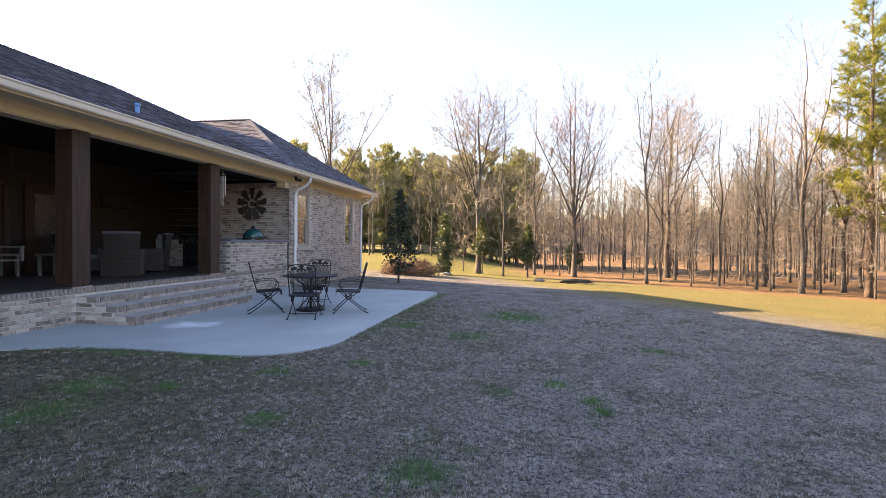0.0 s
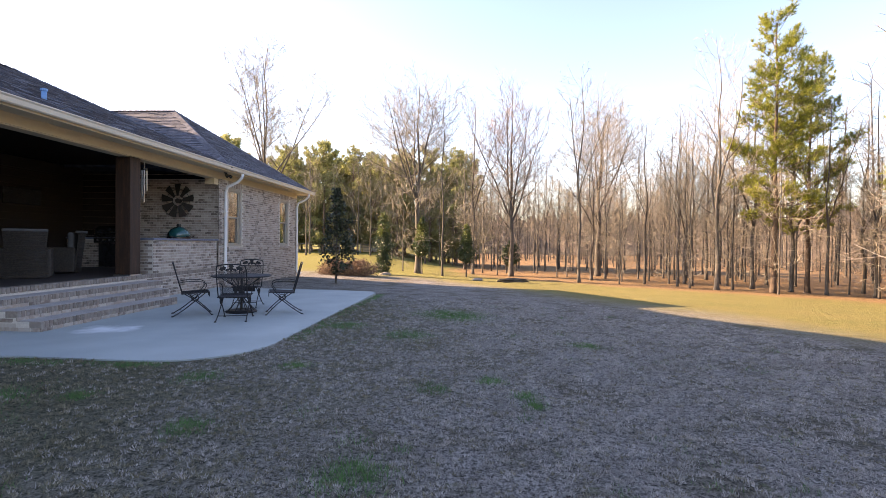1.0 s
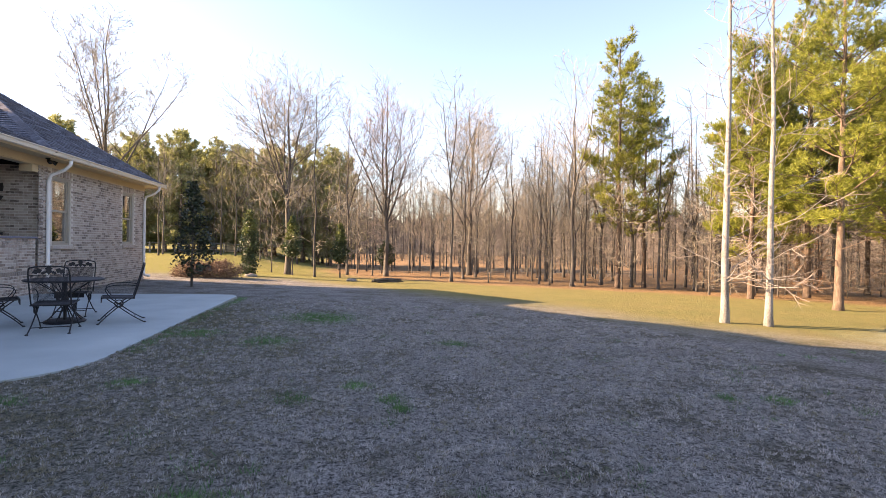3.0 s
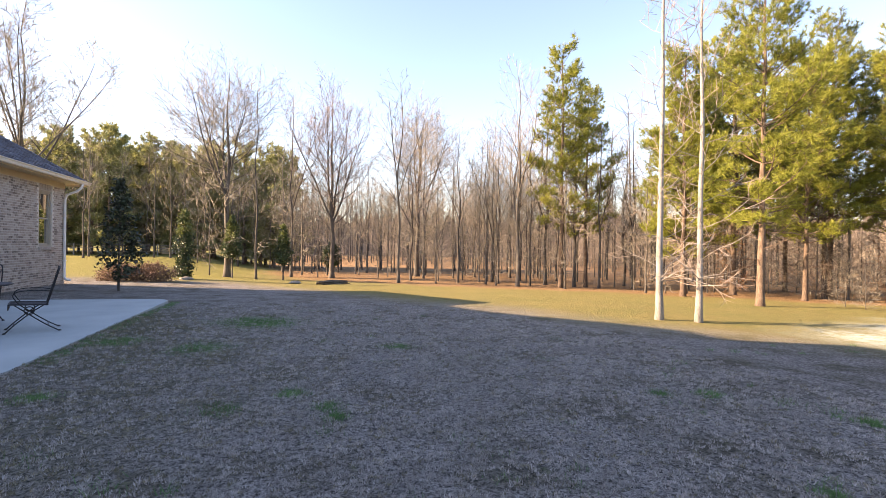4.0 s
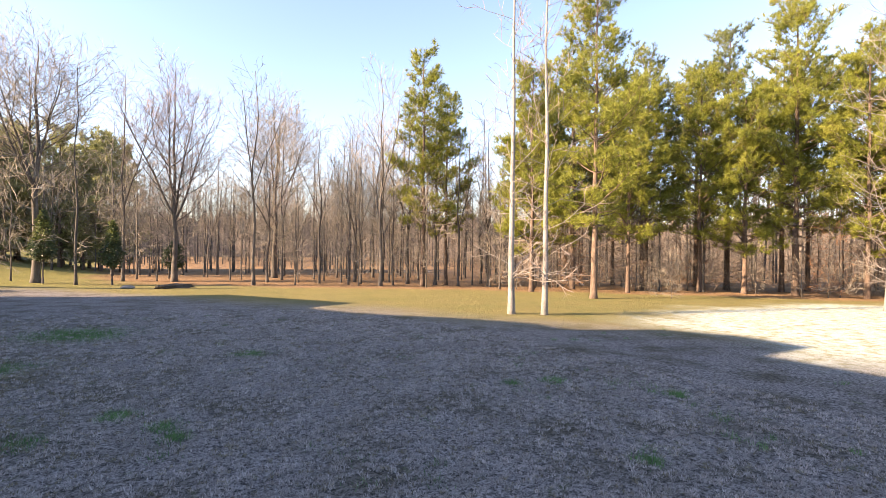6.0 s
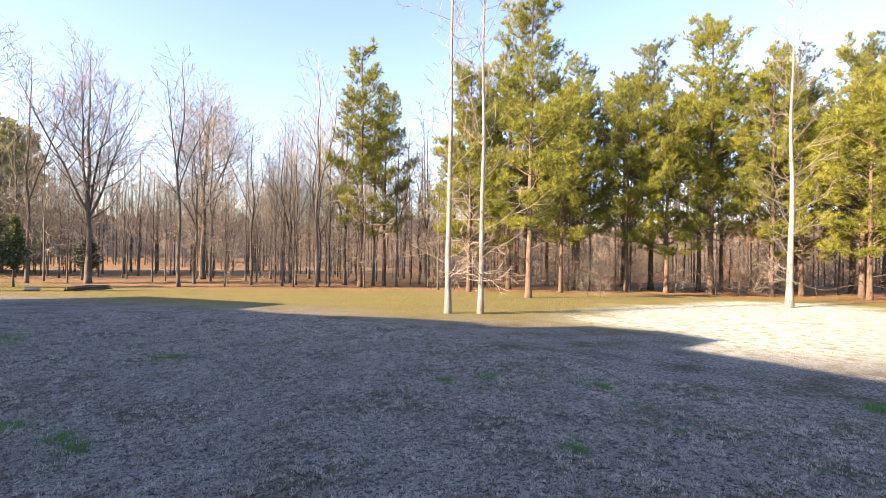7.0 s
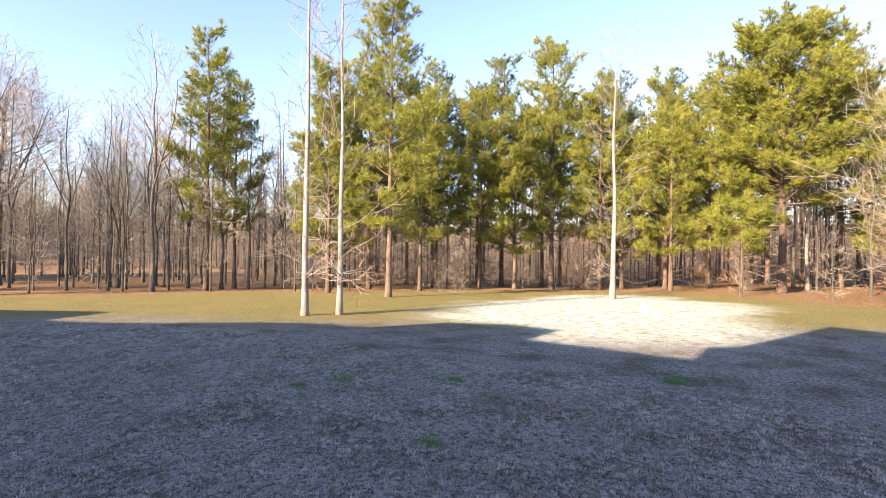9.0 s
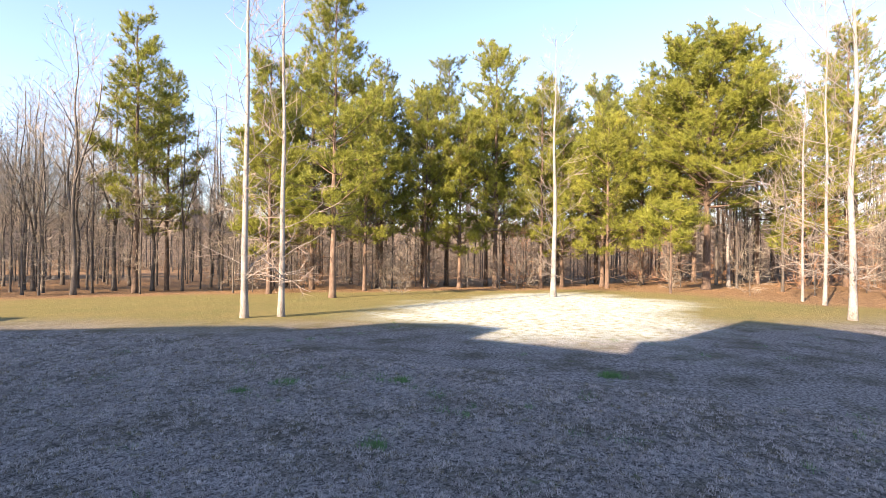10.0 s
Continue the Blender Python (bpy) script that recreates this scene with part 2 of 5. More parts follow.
BARK_WHITE = mat("white_bark", [(0.065, 0.06, 0.054), (0.22, 0.21, 0.196), (0.31, 0.303, 0.288)], 0.85, 2.2, 26, 0.4, stretch=(2, 2, 0.8), dist=0.01)
TWIG = mat("twig", [(0.19, 0.167, 0.128), (0.385, 0.345, 0.272)], 0.95, 2, 20, 0.0, spread=0.35)
TWIG_DEEP = mat("brush_twig", [(0.09, 0.074, 0.058), (0.20, 0.168, 0.135)], 0.95, 2, 20, 0.0, spread=0.35)
TWIG_RED = mat("budding_twig", [(0.255, 0.20, 0.168), (0.44, 0.36, 0.31)], 0.95, 2, 20, 0.0, spread=0.3)
TWIG_RUSSET = mat("russet_twig", [(0.15, 0.075, 0.035), (0.30, 0.16, 0.08)], 0.95, 2, 20, 0.0, spread=0.3)
TWIG_PALE = mat("pale_twig", [(0.19, 0.16, 0.135), (0.30, 0.255, 0.22)], 0.9, 2, 20, 0.0, spread=0.2)
NEEDLES = mat("pine_needles", [(0.105, 0.135, 0.017), (0.235, 0.265, 0.036), (0.39, 0.38, 0.065)], 0.6, 0.8, 20, 0.0, spread=0.45, trans=0.36)
NEEDLES_DARK = mat("dark_pine_needles", [(0.06, 0.085, 0.02), (0.145, 0.175, 0.045), (0.26, 0.27, 0.08)], 0.6, 0.8, 20, 0.0, spread=0.45, trans=0.32)
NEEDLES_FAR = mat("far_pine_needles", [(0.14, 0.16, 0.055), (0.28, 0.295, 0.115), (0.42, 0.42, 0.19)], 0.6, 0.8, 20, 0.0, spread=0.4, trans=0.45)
HOLLY_LEAF = mat("holly_leaf", [(0.02, 0.04, 0.014), (0.055, 0.09, 0.03)], 0.4, 2, 20, 0.0, spread=0.5, trans=0.1)
HOLLY_TIP = mat("holly_new_leaf", [(0.10, 0.13, 0.03), (0.18, 0.20, 0.06)], 0.4, 2, 20, 0.0, spread=0.4, trans=0.2)
MAGNOLIA_LEAF = mat("magnolia_leaf", [(0.012, 0.02, 0.008), (0.042, 0.056, 0.02)], 0.48, 2, 20, 0.0, spread=0.6, trans=0.08)
SHRUB_RED = mat("russet_leaf", [(0.11, 0.07, 0.048), (0.25, 0.165, 0.115)], 0.8, 3, 20, 0.0, spread=0.4, trans=0.2)
BLADE_OLIVE = mat("olive_grass_blade", [(0.12, 0.112, 0.072), (0.225, 0.205, 0.14), (0.37, 0.335, 0.245)], 0.9, 3, 30, 0.0, spread=0.5, trans=0.2)
BLADE = mat("dry_grass_blade", [(0.245, 0.229, 0.212), (0.385, 0.362, 0.34), (0.53, 0.50, 0.472)], 0.9, 3, 30, 0.0, spread=0.32, trans=0.2)
TUFT = mat("green_grass_blade", [(0.06, 0.145, 0.045), (0.145, 0.30, 0.095)], 0.7, 3, 30, 0.0, spread=0.4, trans=0.3)
FENCE_WOOD = mat("weathered_rail", [(0.13, 0.12, 0.105), (0.23, 0.215, 0.19)], 0.9, 4, 50, 0.3)
STONE = mat("edging_stone", [(0.20, 0.17, 0.14), (0.32, 0.285, 0.24)], 0.9, 8, 60, 0.5)
TREELINE = mat("distant_woods", [(0.09, 0.072, 0.06), (0.17, 0.138, 0.113), (0.26, 0.215, 0.175)], 0.95, 0.3, 1.4, 0.6, stretch=(1, 1, 0.25), dist=0.5)

# ---- mesh tools ----
class Acc:
    """Collects vertices and faces for one mesh."""

    def __init__(self):
        self.v, self.f, self.n = [], [], 0

    def add(self, verts, faces):
        k = len(self.v)
        self.v += [tuple(p) for p in verts]
        self.f += [tuple(i + k for i in f) for f in faces]
        return self

    def box(self, x0, x1, y0, y1, z0, z1, m=None):
        vs = [Vector((x, y, z)) for z in (z0, z1) for y in (y0, y1) for x in (x0, x1)]
        if m is not None:
            vs = [m @ p for p in vs]
        return self.add(vs, [(0, 2, 3, 1), (4, 5, 7, 6), (0, 1, 5, 4), (2, 6, 7, 3), (0, 4, 6, 2), (1, 3, 7, 5)])

    def soft_box(self, x0, x1, y0, y1, z0, z1, r=0.01, m=None):
        """A box with chamfered vertical and horizontal edges."""
        bm = bmesh.new()
        bmesh.ops.create_cube(bm, size=1.0)
        for p in bm.verts:
            p.co = Vector(((x0 + x1) / 2 + p.co.x * (x1 - x0), (y0 + y1) / 2 + p.co.y * (y1 - y0), (z0 + z1) / 2 + p.co.z * (z1 - z0)))
        bmesh.ops.bevel(bm, geom=bm.edges[:], offset=r, segments=2, affect="EDGES", profile=0.5)
        bm.verts.index_update()
        vs = [m @ p.co if m is not None else p.co.copy() for p in bm.verts]
        fs = [[p.index for p in f.verts] for f in bm.faces]
        bm.free()
        return self.add(vs, fs)

    def tube(self, pts, radii, sides=6, cap=True):
        pts = [Vector(p) for p in pts]
        if not hasattr(radii, "__len__"):
            radii = [radii] * len(pts)
        k = len(self.v)
        side = None
        for i, p in enumerate(pts):
            d = (pts[min(i + 1, len(pts) - 1)] - pts[max(i - 1, 0)])
            d = d.normalized() if d.length > 1e-9 else Vector((0, 0, 1))
            if side is None:
                side = d.orthogonal().normalized()
            side = (side - d * side.dot(d))
            side = side.normalized() if side.length > 1e-6 else d.orthogonal().normalized()
            up = d.cross(side)
            for s in range(sides):
                a = 2 * math.pi * s / sides
                self.v.append(tuple(p + (side * math.cos(a) + up * math.sin(a)) * radii[i]))
        for i in range(len(pts) - 1):
            for s in range(sides):
                a, b = k + i * sides + s, k + i * sides + (s + 1) % sides
                self.f.append((a, b, b + sides, a + sides))
        if cap:
            self.f.append(tuple(k + s for s in range(sides))[::-1])
            self.f.append(tuple(k + (len(pts) - 1) * sides + s for s in range(sides)))
        return self

    def lathe(self, profile, sides=24, centre=(0, 0, 0)):
        """profile: (radius, z) pairs."""
        k, c = len(self.v), Vector(centre)
        for r, z in profile:
            for s in range(sides):
                a = 2 * math.pi * s / sides
                self.v.append(tuple(c + Vector((r * math.cos(a), r * math.sin(a), z))))
        for i in range(len(profile) - 1):
            for s in range(sides):
                a, b = k + i * sides + s, k + i * sides + (s + 1) % sides
                self.f.append((a, b, b + sides, a + sides))
        self.f.append(tuple(k + s for s in range(sides))[::-1])
        self.f.append(tuple(k + (len(profile) - 1) * sides + s for s in range(sides)))
        return self

    def prism(self, outline, z0, z1):
        n = len(outline)
        vs = [(x, y, z0) for x, y in outline] + [(x, y, z1) for x, y in outline]
        return self.add(vs, [tuple(range(n))[::-1], tuple(range(n, 2 * n))] + [(i, (i + 1) % n, n + (i + 1) % n, n + i) for i in range(n)])

    def slab(self, corners, thick):
        """A flat polygon given its corners, thickened downwards along its normal."""
        cs = [Vector(c) for c in corners]
        nrm = (cs[1] - cs[0]).cross(cs[2] - cs[0]).normalized()
        if nrm.z < 0:
            cs, nrm = cs[::-1], -nrm
        n = len(cs)
        return self.add([c - nrm * thick for c in cs] + cs, [tuple(range(n))[::-1], tuple(range(n, 2 * n))] + [(i, (i + 1) % n, n + (i + 1) % n, n + i) for i in range(n)])

    def mesh(self, name, material, smooth=False):
        me = bpy.data.meshes.new(name)
        me.from_pydata(self.v, [], self.f)
        me.materials.append(material)
        if smooth:
            me.polygons.foreach_set("use_smooth", [True] * len(me.polygons))
        me.update()
        return me


def part(name, acc, material, parent=None, label="", smooth=False):
    ob = new(name, acc.mesh(name, material, smooth))
    if parent is not None:
        ob.parent = parent
    return tagged(ob, label)


def thing(name, at=(0, 0, 0), turn=0.0, **tags):
    ob = new(name)
    ob.matrix_world = pose(*at, 0, 0, turn)
    ob.empty_display_size = 0.2
    return tagged(ob, **tags)


def step01(a, b, v):
    t = min(1.0, max(0.0, (v - a) / (b - a)))
    return t * t * (3 - 2 * t)


# ---- ground ----
def ground_z(x, y):
    s, u = max(0.0, x + 3.0), max(0.0, y - 9.0)
    d = (0.012 + 0.026 * step01(-3, 12, y)) * s * s / (s + 4.0) + 0.045 * u * u / (u + 5.0) * step01(-13, 1, x)
    return -0.02 - 2.4 * (1 - math.exp(-d / 2.4)) + 0.006 * max(0.0, y - 24.0) * step01(-3, -14, x)


EDGE = [(-3, 70), (-2, 38), (0.5, 30.5), (6.5, 24.5), (12, 22), (19.5, 16), (24.5, 11.5), (27.5, 6), (25, 0.5), (22.5, -3.5), (21, -8), (20, -20)]  # the edge of the woods


def inside_woods(x, y):
    """Metres past the edge of the woods, negative on the lawn."""
    best, sign = 1e9, 1.0
    for (ax, ay), (bx, by) in zip(EDGE, EDGE[1:]):
        dx, dy = bx - ax, by - ay
        k = min(1.0, max(0.0, ((x - ax) * dx + (y - ay) * dy) / (dx * dx + dy * dy)))
        d = math.hypot(x - ax - k * dx, y - ay - k * dy)
        if d < best:
            best, sign = d, 1.0 if dx * (y - ay) - dy * (x - ax) > 0 else -1.0
    return best * sign


def olive_part(x, y):
    """How far the browner, greener grass beside the house has taken over, 0 to 1."""
    n = noise.noise(Vector((x * 0.5, y * 0.5, 9))) + 0.6 * noise.noise(Vector((x * 1.9, y * 1.9, 2)))
    return step01(1.0, -4.0, x + 0.12 * y + 1.5 * n) * step01(15, 9, y)


def build_ground():
    def axis(lo, hi, fine, far):
        inner = list(np.arange(lo, hi + 1e-6, fine))
        out = [60.0 * 1.6**k for k in range(6)]
        return [lo - d * far for d in out[::-1]] + [lo - 30, lo - 12] + inner + [hi + 12, hi + 30] + [hi + d * far for d in out]

    xs, ys = axis(-12.0, 44.0, 0.5, 1.0), axis(-12.0, 60.0, 0.5, 1.0)
    v, f, lit, sun_gold, sun_ble, ver, oli = [], [], [], [], [], [], []
    for y in ys:
        for x in xs:
            n1 = noise.noise(Vector((x * 0.25, y * 0.25, 0)))
            n2 = noise.noise(Vector((x * 0.9, y * 0.9, 5)))
            z = ground_z(x, y)
            if x > -2.5 or y > 14.5 or y < 3:
                z += 0.02 * n1 + 0.012 * n2
            w = inside_woods(x, y)
            v.append((x, y, z + (0.05 * n2 if w > 1 else 0)))
            lit.append(step01(-1.5, 1.5, w + 1.6 * n1 + 1.2 * n2 + 2.6 * step01(3, -3, y)) * (1 if x > -9 else 0.25))
            ver.append(step01(0, -5, x + 1.5 * n1) * step01(23, 27, y + 2 * n2) * 0.9)
            oli.append(olive_part(x, y) * 0.8)
            # Sunlit gold painted in beyond a line near the house's shadow edge.
            sun_gold.append(step01(-2.0, 2.2, x + 0.62 * y - 12.2 + 1.2 * n1) if x > -3 else step01(21, 29, y + 2 * n1))
            # Pale grass, its painted brightness stopped along the house's shadow edge.
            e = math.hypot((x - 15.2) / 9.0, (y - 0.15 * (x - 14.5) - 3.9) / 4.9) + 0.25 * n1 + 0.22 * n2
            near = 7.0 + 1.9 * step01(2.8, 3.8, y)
            sun_ble.append(step01(1.08, 0.62, e) * step01(near, near + 1.3, x + 0.3 * n2))
    nx = len(xs)
    for j in range(len(ys) - 1):
        for i in range(nx - 1):
            a = j * nx + i
            f.append((a, a + 1, a + nx + 1, a + nx))
    me = bpy.data.meshes.new("ground")
    me.from_pydata(v, [], f)
    me.materials.append(GROUND)
    for name, vals in (("litter", lit), ("sunlit_gold", sun_gold), ("sunlit_bleached", sun_ble), ("verdant", ver), ("olive", oli)):
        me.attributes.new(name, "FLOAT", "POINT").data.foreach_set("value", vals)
    me.polygons.foreach_set("use_smooth", [True] * len(f))
    tagged(new("ground", me), "dormant tan lawn sloping gently down to leaf-littered woods", "lawn", kind="structure")


build_ground()


# ---- patio ----
def patio_outline():
    out = [(-8.2, 4.2), (-7.4, 4.45), (-6.6, 4.82), (-5.9, 4.95), (-5.0, 4.9), (-4.4, 4.88)]
    for k in range(13):
        a = radians(-90 + 90 * k / 12)
        out.append((-4.3 + 1.12 * math.cos(a), 6.0 + 1.12 * math.sin(a)))
    out += [(-3.16, 9.0), (-3.12, 12.9), (-3.3, 13.25), (-4.1, 13.45), (-5.4, 13.6), (-8.2, 13.75)]
    return out


PATIO = patio_outline()


def build_patio():
    acc = Acc().prism(PATIO, -0.16, 0.0)
    tagged(part("patio", acc, CONCRETE), "pale grey poured concrete patio slab with rounded corner", "patio", kind="structure")


build_patio()

# ---- house ----
X0 = -8.15          # porch edge and the front of the brick wing
XB, YE = -12.6, 14.1  # back wall of the porch and its end wall
FLOOR = 0.59
EAVE_X, EAVE_Z = -7.6, 3.54
house = thing("house", (X0, 10, 0), label="lime-washed brick house with charcoal shingle hip roofs and deep porch", category="house")
HOUSE_INV = house.matrix_world.inverted()


def hpart(name, acc, material, label="", parent=None, smooth=False):
    """A part of the house, given in world metres."""
    acc.v = [tuple(HOUSE_INV @ Vector(p)) for p in acc.v]
    return part(name, acc, material, parent or house, label, smooth)


# solid walls behind the bricks
wing_wall = Acc()
holes = [(14.50, 15.42, 1.22, 3.10), (18.74, 19.66, 1.22, 3.10)]
cuts = [YE] + [c for h in holes for c in h[:2]] + [20.62]
for k in range(0, len(cuts), 2):
    wing_wall.box(X0 - 0.22, X0, cuts[k], cuts[k + 1], -0.3, 3.45)
for a, b, z0, z1 in holes:
    wing_wall.box(X0 - 0.22, X0, a, b, -0.3, z0).box(X0 - 0.22, X0, a, b, z1, 3.45)
wing = hpart("wing_wall", wing_wall, MORTAR)
wing_side = hpart("wing_side_wall", Acc().box(-30, X0 - 0.22, 20.40, 20.62, -0.3, 3.45), MORTAR)
end_wall = hpart("porch_end_wall", Acc().box(XB - 0.2, X0 - 0.22, YE, YE + 0.22, -0.3, 3.45), MORTAR)
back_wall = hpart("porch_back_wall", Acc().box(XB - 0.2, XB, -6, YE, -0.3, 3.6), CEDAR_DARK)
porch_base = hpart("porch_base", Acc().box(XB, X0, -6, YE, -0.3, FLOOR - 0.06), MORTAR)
hpart("porch_floor", Acc().box(XB, X0 - 0.186, -6, YE, FLOOR - 0.058, FLOOR), PORCH_FLOOR, "concrete porch floor darkened in colour for the porch's shade")
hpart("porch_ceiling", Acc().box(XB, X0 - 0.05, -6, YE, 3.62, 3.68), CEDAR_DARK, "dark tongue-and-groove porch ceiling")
hpart("house_body", Acc().box(-32, XB - 0.22, -30, 20.35, -0.3, 3.45), MORTAR)
hpart("south_wing_wall", Acc().box(-12.4, X0, -30, -6, -0.3, 3.45), MORTAR)

# porch beam, frieze, soffit, fascia, gutter
hpart("beam", Acc().soft_box(X0 - 0.30, X0 - 0.02, -6, YE - 0.02, 3.28, 3.40, 0.012), CREAM, "cream painted porch beam")
hpart("frieze_board", Acc().box(X0 - 0.02, X0 + 0.015, -6, 20.62, 3.30, 3.52), CREAM, "cream painted frieze board")
hpart("corner_bracket", Acc().soft_box(X0 - 0.32, X0 - 0.022, YE - 0.42, YE - 0.02, 3.10, 3.28, 0.01), CREAM)
hpart("soffit", Acc().box(X0 + 0.015, EAVE_X - 0.02, -12, 21.05, 3.49, 3.515), CREAM)
hpart("soffit", Acc().box(-30, X0 + 0.015, 20.63, 21.05, 3.49, 3.515), CREAM)
hpart("fascia", Acc().box(EAVE_X - 0.025, EAVE_X, -12, 21.07, 3.44, 3.62), CREAM)
hpart("fascia", Acc().box(-30, EAVE_X, 21.05, 21.075, 3.44, 3.62), CREAM)
gut = Acc()
for y0, y1 in ((-12, 21.12),):
    prof = [(0.0, 3.50), (0.06, 3.47), (0.085, 3.49), (0.10, 3.56), (0.125, 3.585), (0.125, 3.60), (0.112, 3.60), (0.09, 3.565), (0.02, 3.52), (0.0, 3.60)]
    n = len(prof)
    vs = [(EAVE_X + 0.001 + px, y, pz) for y in (y0, y1) for px, pz in prof]
    gut.add(vs, [(i, (i + 1) % n, n + (i + 1) % n, n + i) for i in range(n)] + [tuple(range(n))[::-1], tuple(range(n, 2 * n))])
hpart("gutter", gut, GUTTER, "cream metal gutter along the eave")

# roofs
def roof_face(name, corners, eave_a, eave_b, up, courses=0.145):
    """A sloping roof slab with proud shingle courses laid along the eave line from eave_a to eave_b; up is the slope's way."""
    slab = hpart(name, Acc().slab(corners, 0.08), SHINGLE, "charcoal architectural shingle roof slope")
    cs = [Vector(c) for c in corners]
    a, u = Vector(eave_a), Vector(up).normalized()
    d = (Vector(eave_b) - a).normalized()
    nrm = d.cross(u).normalized()
    if nrm.z < 0:
        nrm = -nrm
    flat = [((c - a).dot(d), (c - a).dot(u)) for c in cs]
    top = max(q for _, q in flat)
    acc, rnd, q = Acc(), random.Random(len(name)), 0.0
    while q < top - 0.05:
        mid = q + 0.07
        xs = []
        for (x1, q1), (x2, q2) in zip(flat, flat[1:] + flat[:1]):
            if (q1 - mid) * (q2 - mid) < 0:
                xs.append(x1 + (x2 - x1) * (mid - q1) / (q2 - q1))
        if len(xs) == 2:
            lo, hi = min(xs), max(xs)
            x = lo
            while x < hi:
                w = min(rnd.uniform(0.16, 0.42), hi - x)
                t = rnd.choice((0.012, 0.02, 0.026))
                p = [a + d * (x + 0.004) + u * q, a + d * (x + w) + u * q, a + d * (x + w) + u * (q + courses), a + d * (x + 0.004) + u * (q + courses)]
                acc.add([p[0] + nrm * 0.001, p[1] + nrm * 0.001, p[0] + nrm * t, p[1] + nrm * t, p[2] + nrm * 0.004, p[3] + nrm * 0.004], [(0, 1, 3, 2), (2, 3, 4, 5), (0, 2, 5), (1, 4, 3)])
                x += w
        q += courses
    sh = hpart("shingles", acc, SHINGLE, parent=slab)
    tagged(sh, kind="stuff")
    return slab


RX, RZ = -12.28, 5.75   # main ridge
APEX = (-11.7, 17.35, 6.27)
RIDGE_END = 11.4
EZ = 3.60
ex = EAVE_X + 0.02
main_front = [(ex, -12, EZ), (ex, 14.2, EZ), (RX, RIDGE_END, RZ), (RX, -12, RZ)]
roof_face("main_roof_slope", main_front, (ex, -12, EZ), (ex, 14.2, EZ), (RX - ex, 0, RZ - EZ))
hpart("main_roof_end", Acc().slab([(ex, 14.2, EZ), (-17.0, 14.2, EZ), (RX, RIDGE_END, RZ)], 0.08), SHINGLE)
hpart("main_roof_rear", Acc().slab([(RX, -12, RZ), (RX, RIDGE_END, RZ), (-17.0, 14.2, EZ), (-17.0, -12, EZ)], 0.08), SHINGLE)
wy0, wy1 = 13.35, 21.1
roof_face("wing_roof_hip", [(ex, wy0, EZ + 0.01), (ex, wy1, EZ + 0.01), APEX], (ex, wy0, EZ + 0.01), (ex, wy1, EZ + 0.01), (APEX[0] - ex, 0, APEX[2] - EZ))
roof_face("wing_roof_slope", [(ex, wy0, EZ + 0.01), APEX, (-26, APEX[1], APEX[2] - 0.02), (-26, wy0, EZ + 0.01)], (-26, wy0, EZ + 0.01), (ex, wy0, EZ + 0.01), (0, APEX[1] - wy0, APEX[2] - EZ))
hpart("wing_roof_rear", Acc().slab([(ex, wy1, EZ), APEX, (-26, APEX[1], APEX[2] - 0.02), (-26, wy1, EZ)], 0.08), SHINGLE)


def cap_line(name, a, b, material, width=0.14, span=(0.0, 1.0)):
    a, b = Vector(a), Vector(b)
    d = (b - a).normalized()
    side = d.cross(Vector((0, 0, 1))).normalized()
    acc, n = Acc(), max(2, int((b - a).length / 0.22))
    for k in range(int(n * span[0]), int(n * span[1])):
        p, q = a + (b - a) * k / n, a + (b - a) * (k + 1.25) / n
        up = side.cross(d)
        acc.add([p - side * width - up * 0.03, p + up * 0.045, p + side * width - up * 0.03, q - side * width - up * 0.035, q + up * 0.03, q + side * width - up * 0.035], [(0, 1, 4, 3), (1, 2, 5, 4), (0, 2, 1), (3, 4, 5)])
    return tagged(hpart(name, acc, material), kind="stuff")


cap_line("ridge_cap", (RX, -12, RZ), (RX, RIDGE_END, RZ), SHINGLE)
cap_line("ridge_cap", (-26, APEX[1], APEX[2]), APEX, SHINGLE)
cap_line("hip_cap", APEX, (ex, wy0, EZ), SHINGLE, 0.13)
cap_line("hip_cap", APEX, (ex, wy1, EZ), SHINGLE, 0.13)
cap_line("hip_cap", (RX, RIDGE_END, RZ), (ex, 14.2, EZ), SHINGLE, 0.12)
vent = hpart("vent_pipe", Acc().tube([(-8.45, 8.1, 3.93), (-8.45, 8.1, 4.17)], 0.045, 12), BLUE_PIPE, "blue plastic roof vent pipe", smooth=True)
hpart("vent_cap", Acc().tube([(-8.45, 8.1, 4.155), (-8.45, 8.1, 4.20)], 0.06, 12), BLUE_PIPE, parent=vent)

# unseen blocks, outlined to cast the house's shadow edge on the lawn
def shadow_block(name, outline, x0, x1):
    """An added shadow-casting block between two planes across the house, of a given outline in y and z."""
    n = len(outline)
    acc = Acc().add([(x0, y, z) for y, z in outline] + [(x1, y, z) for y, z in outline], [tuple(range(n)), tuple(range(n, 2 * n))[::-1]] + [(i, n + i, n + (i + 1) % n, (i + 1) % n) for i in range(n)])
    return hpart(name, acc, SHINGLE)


shadow_block("upper_roof", [(12.3, 3.5), (12.3, 9.13), (11.9, 9.53), (11.5, 10.13), (10.25, 10.33), (9.0, 10.28), (8.95, 9.73), (5.8, 9.65), (6.25, 10.13), (5.87, 10.28), (5.3, 11.83), (3.9, 11.63), (2.8, 11.33), (-12.0, 7.53), (-12.0, 3.5)], -19.5, -18.0)
shadow_block("rear_block", [(21.7, 3.5), (21.6, 12.06), (19.6, 12.71), (18.1, 12.96), (17.3, 13.26), (16.5, 13.71), (15.5, 14.01), (14.0, 14.06), (14.0, 3.5)], -31.5, -30.0)
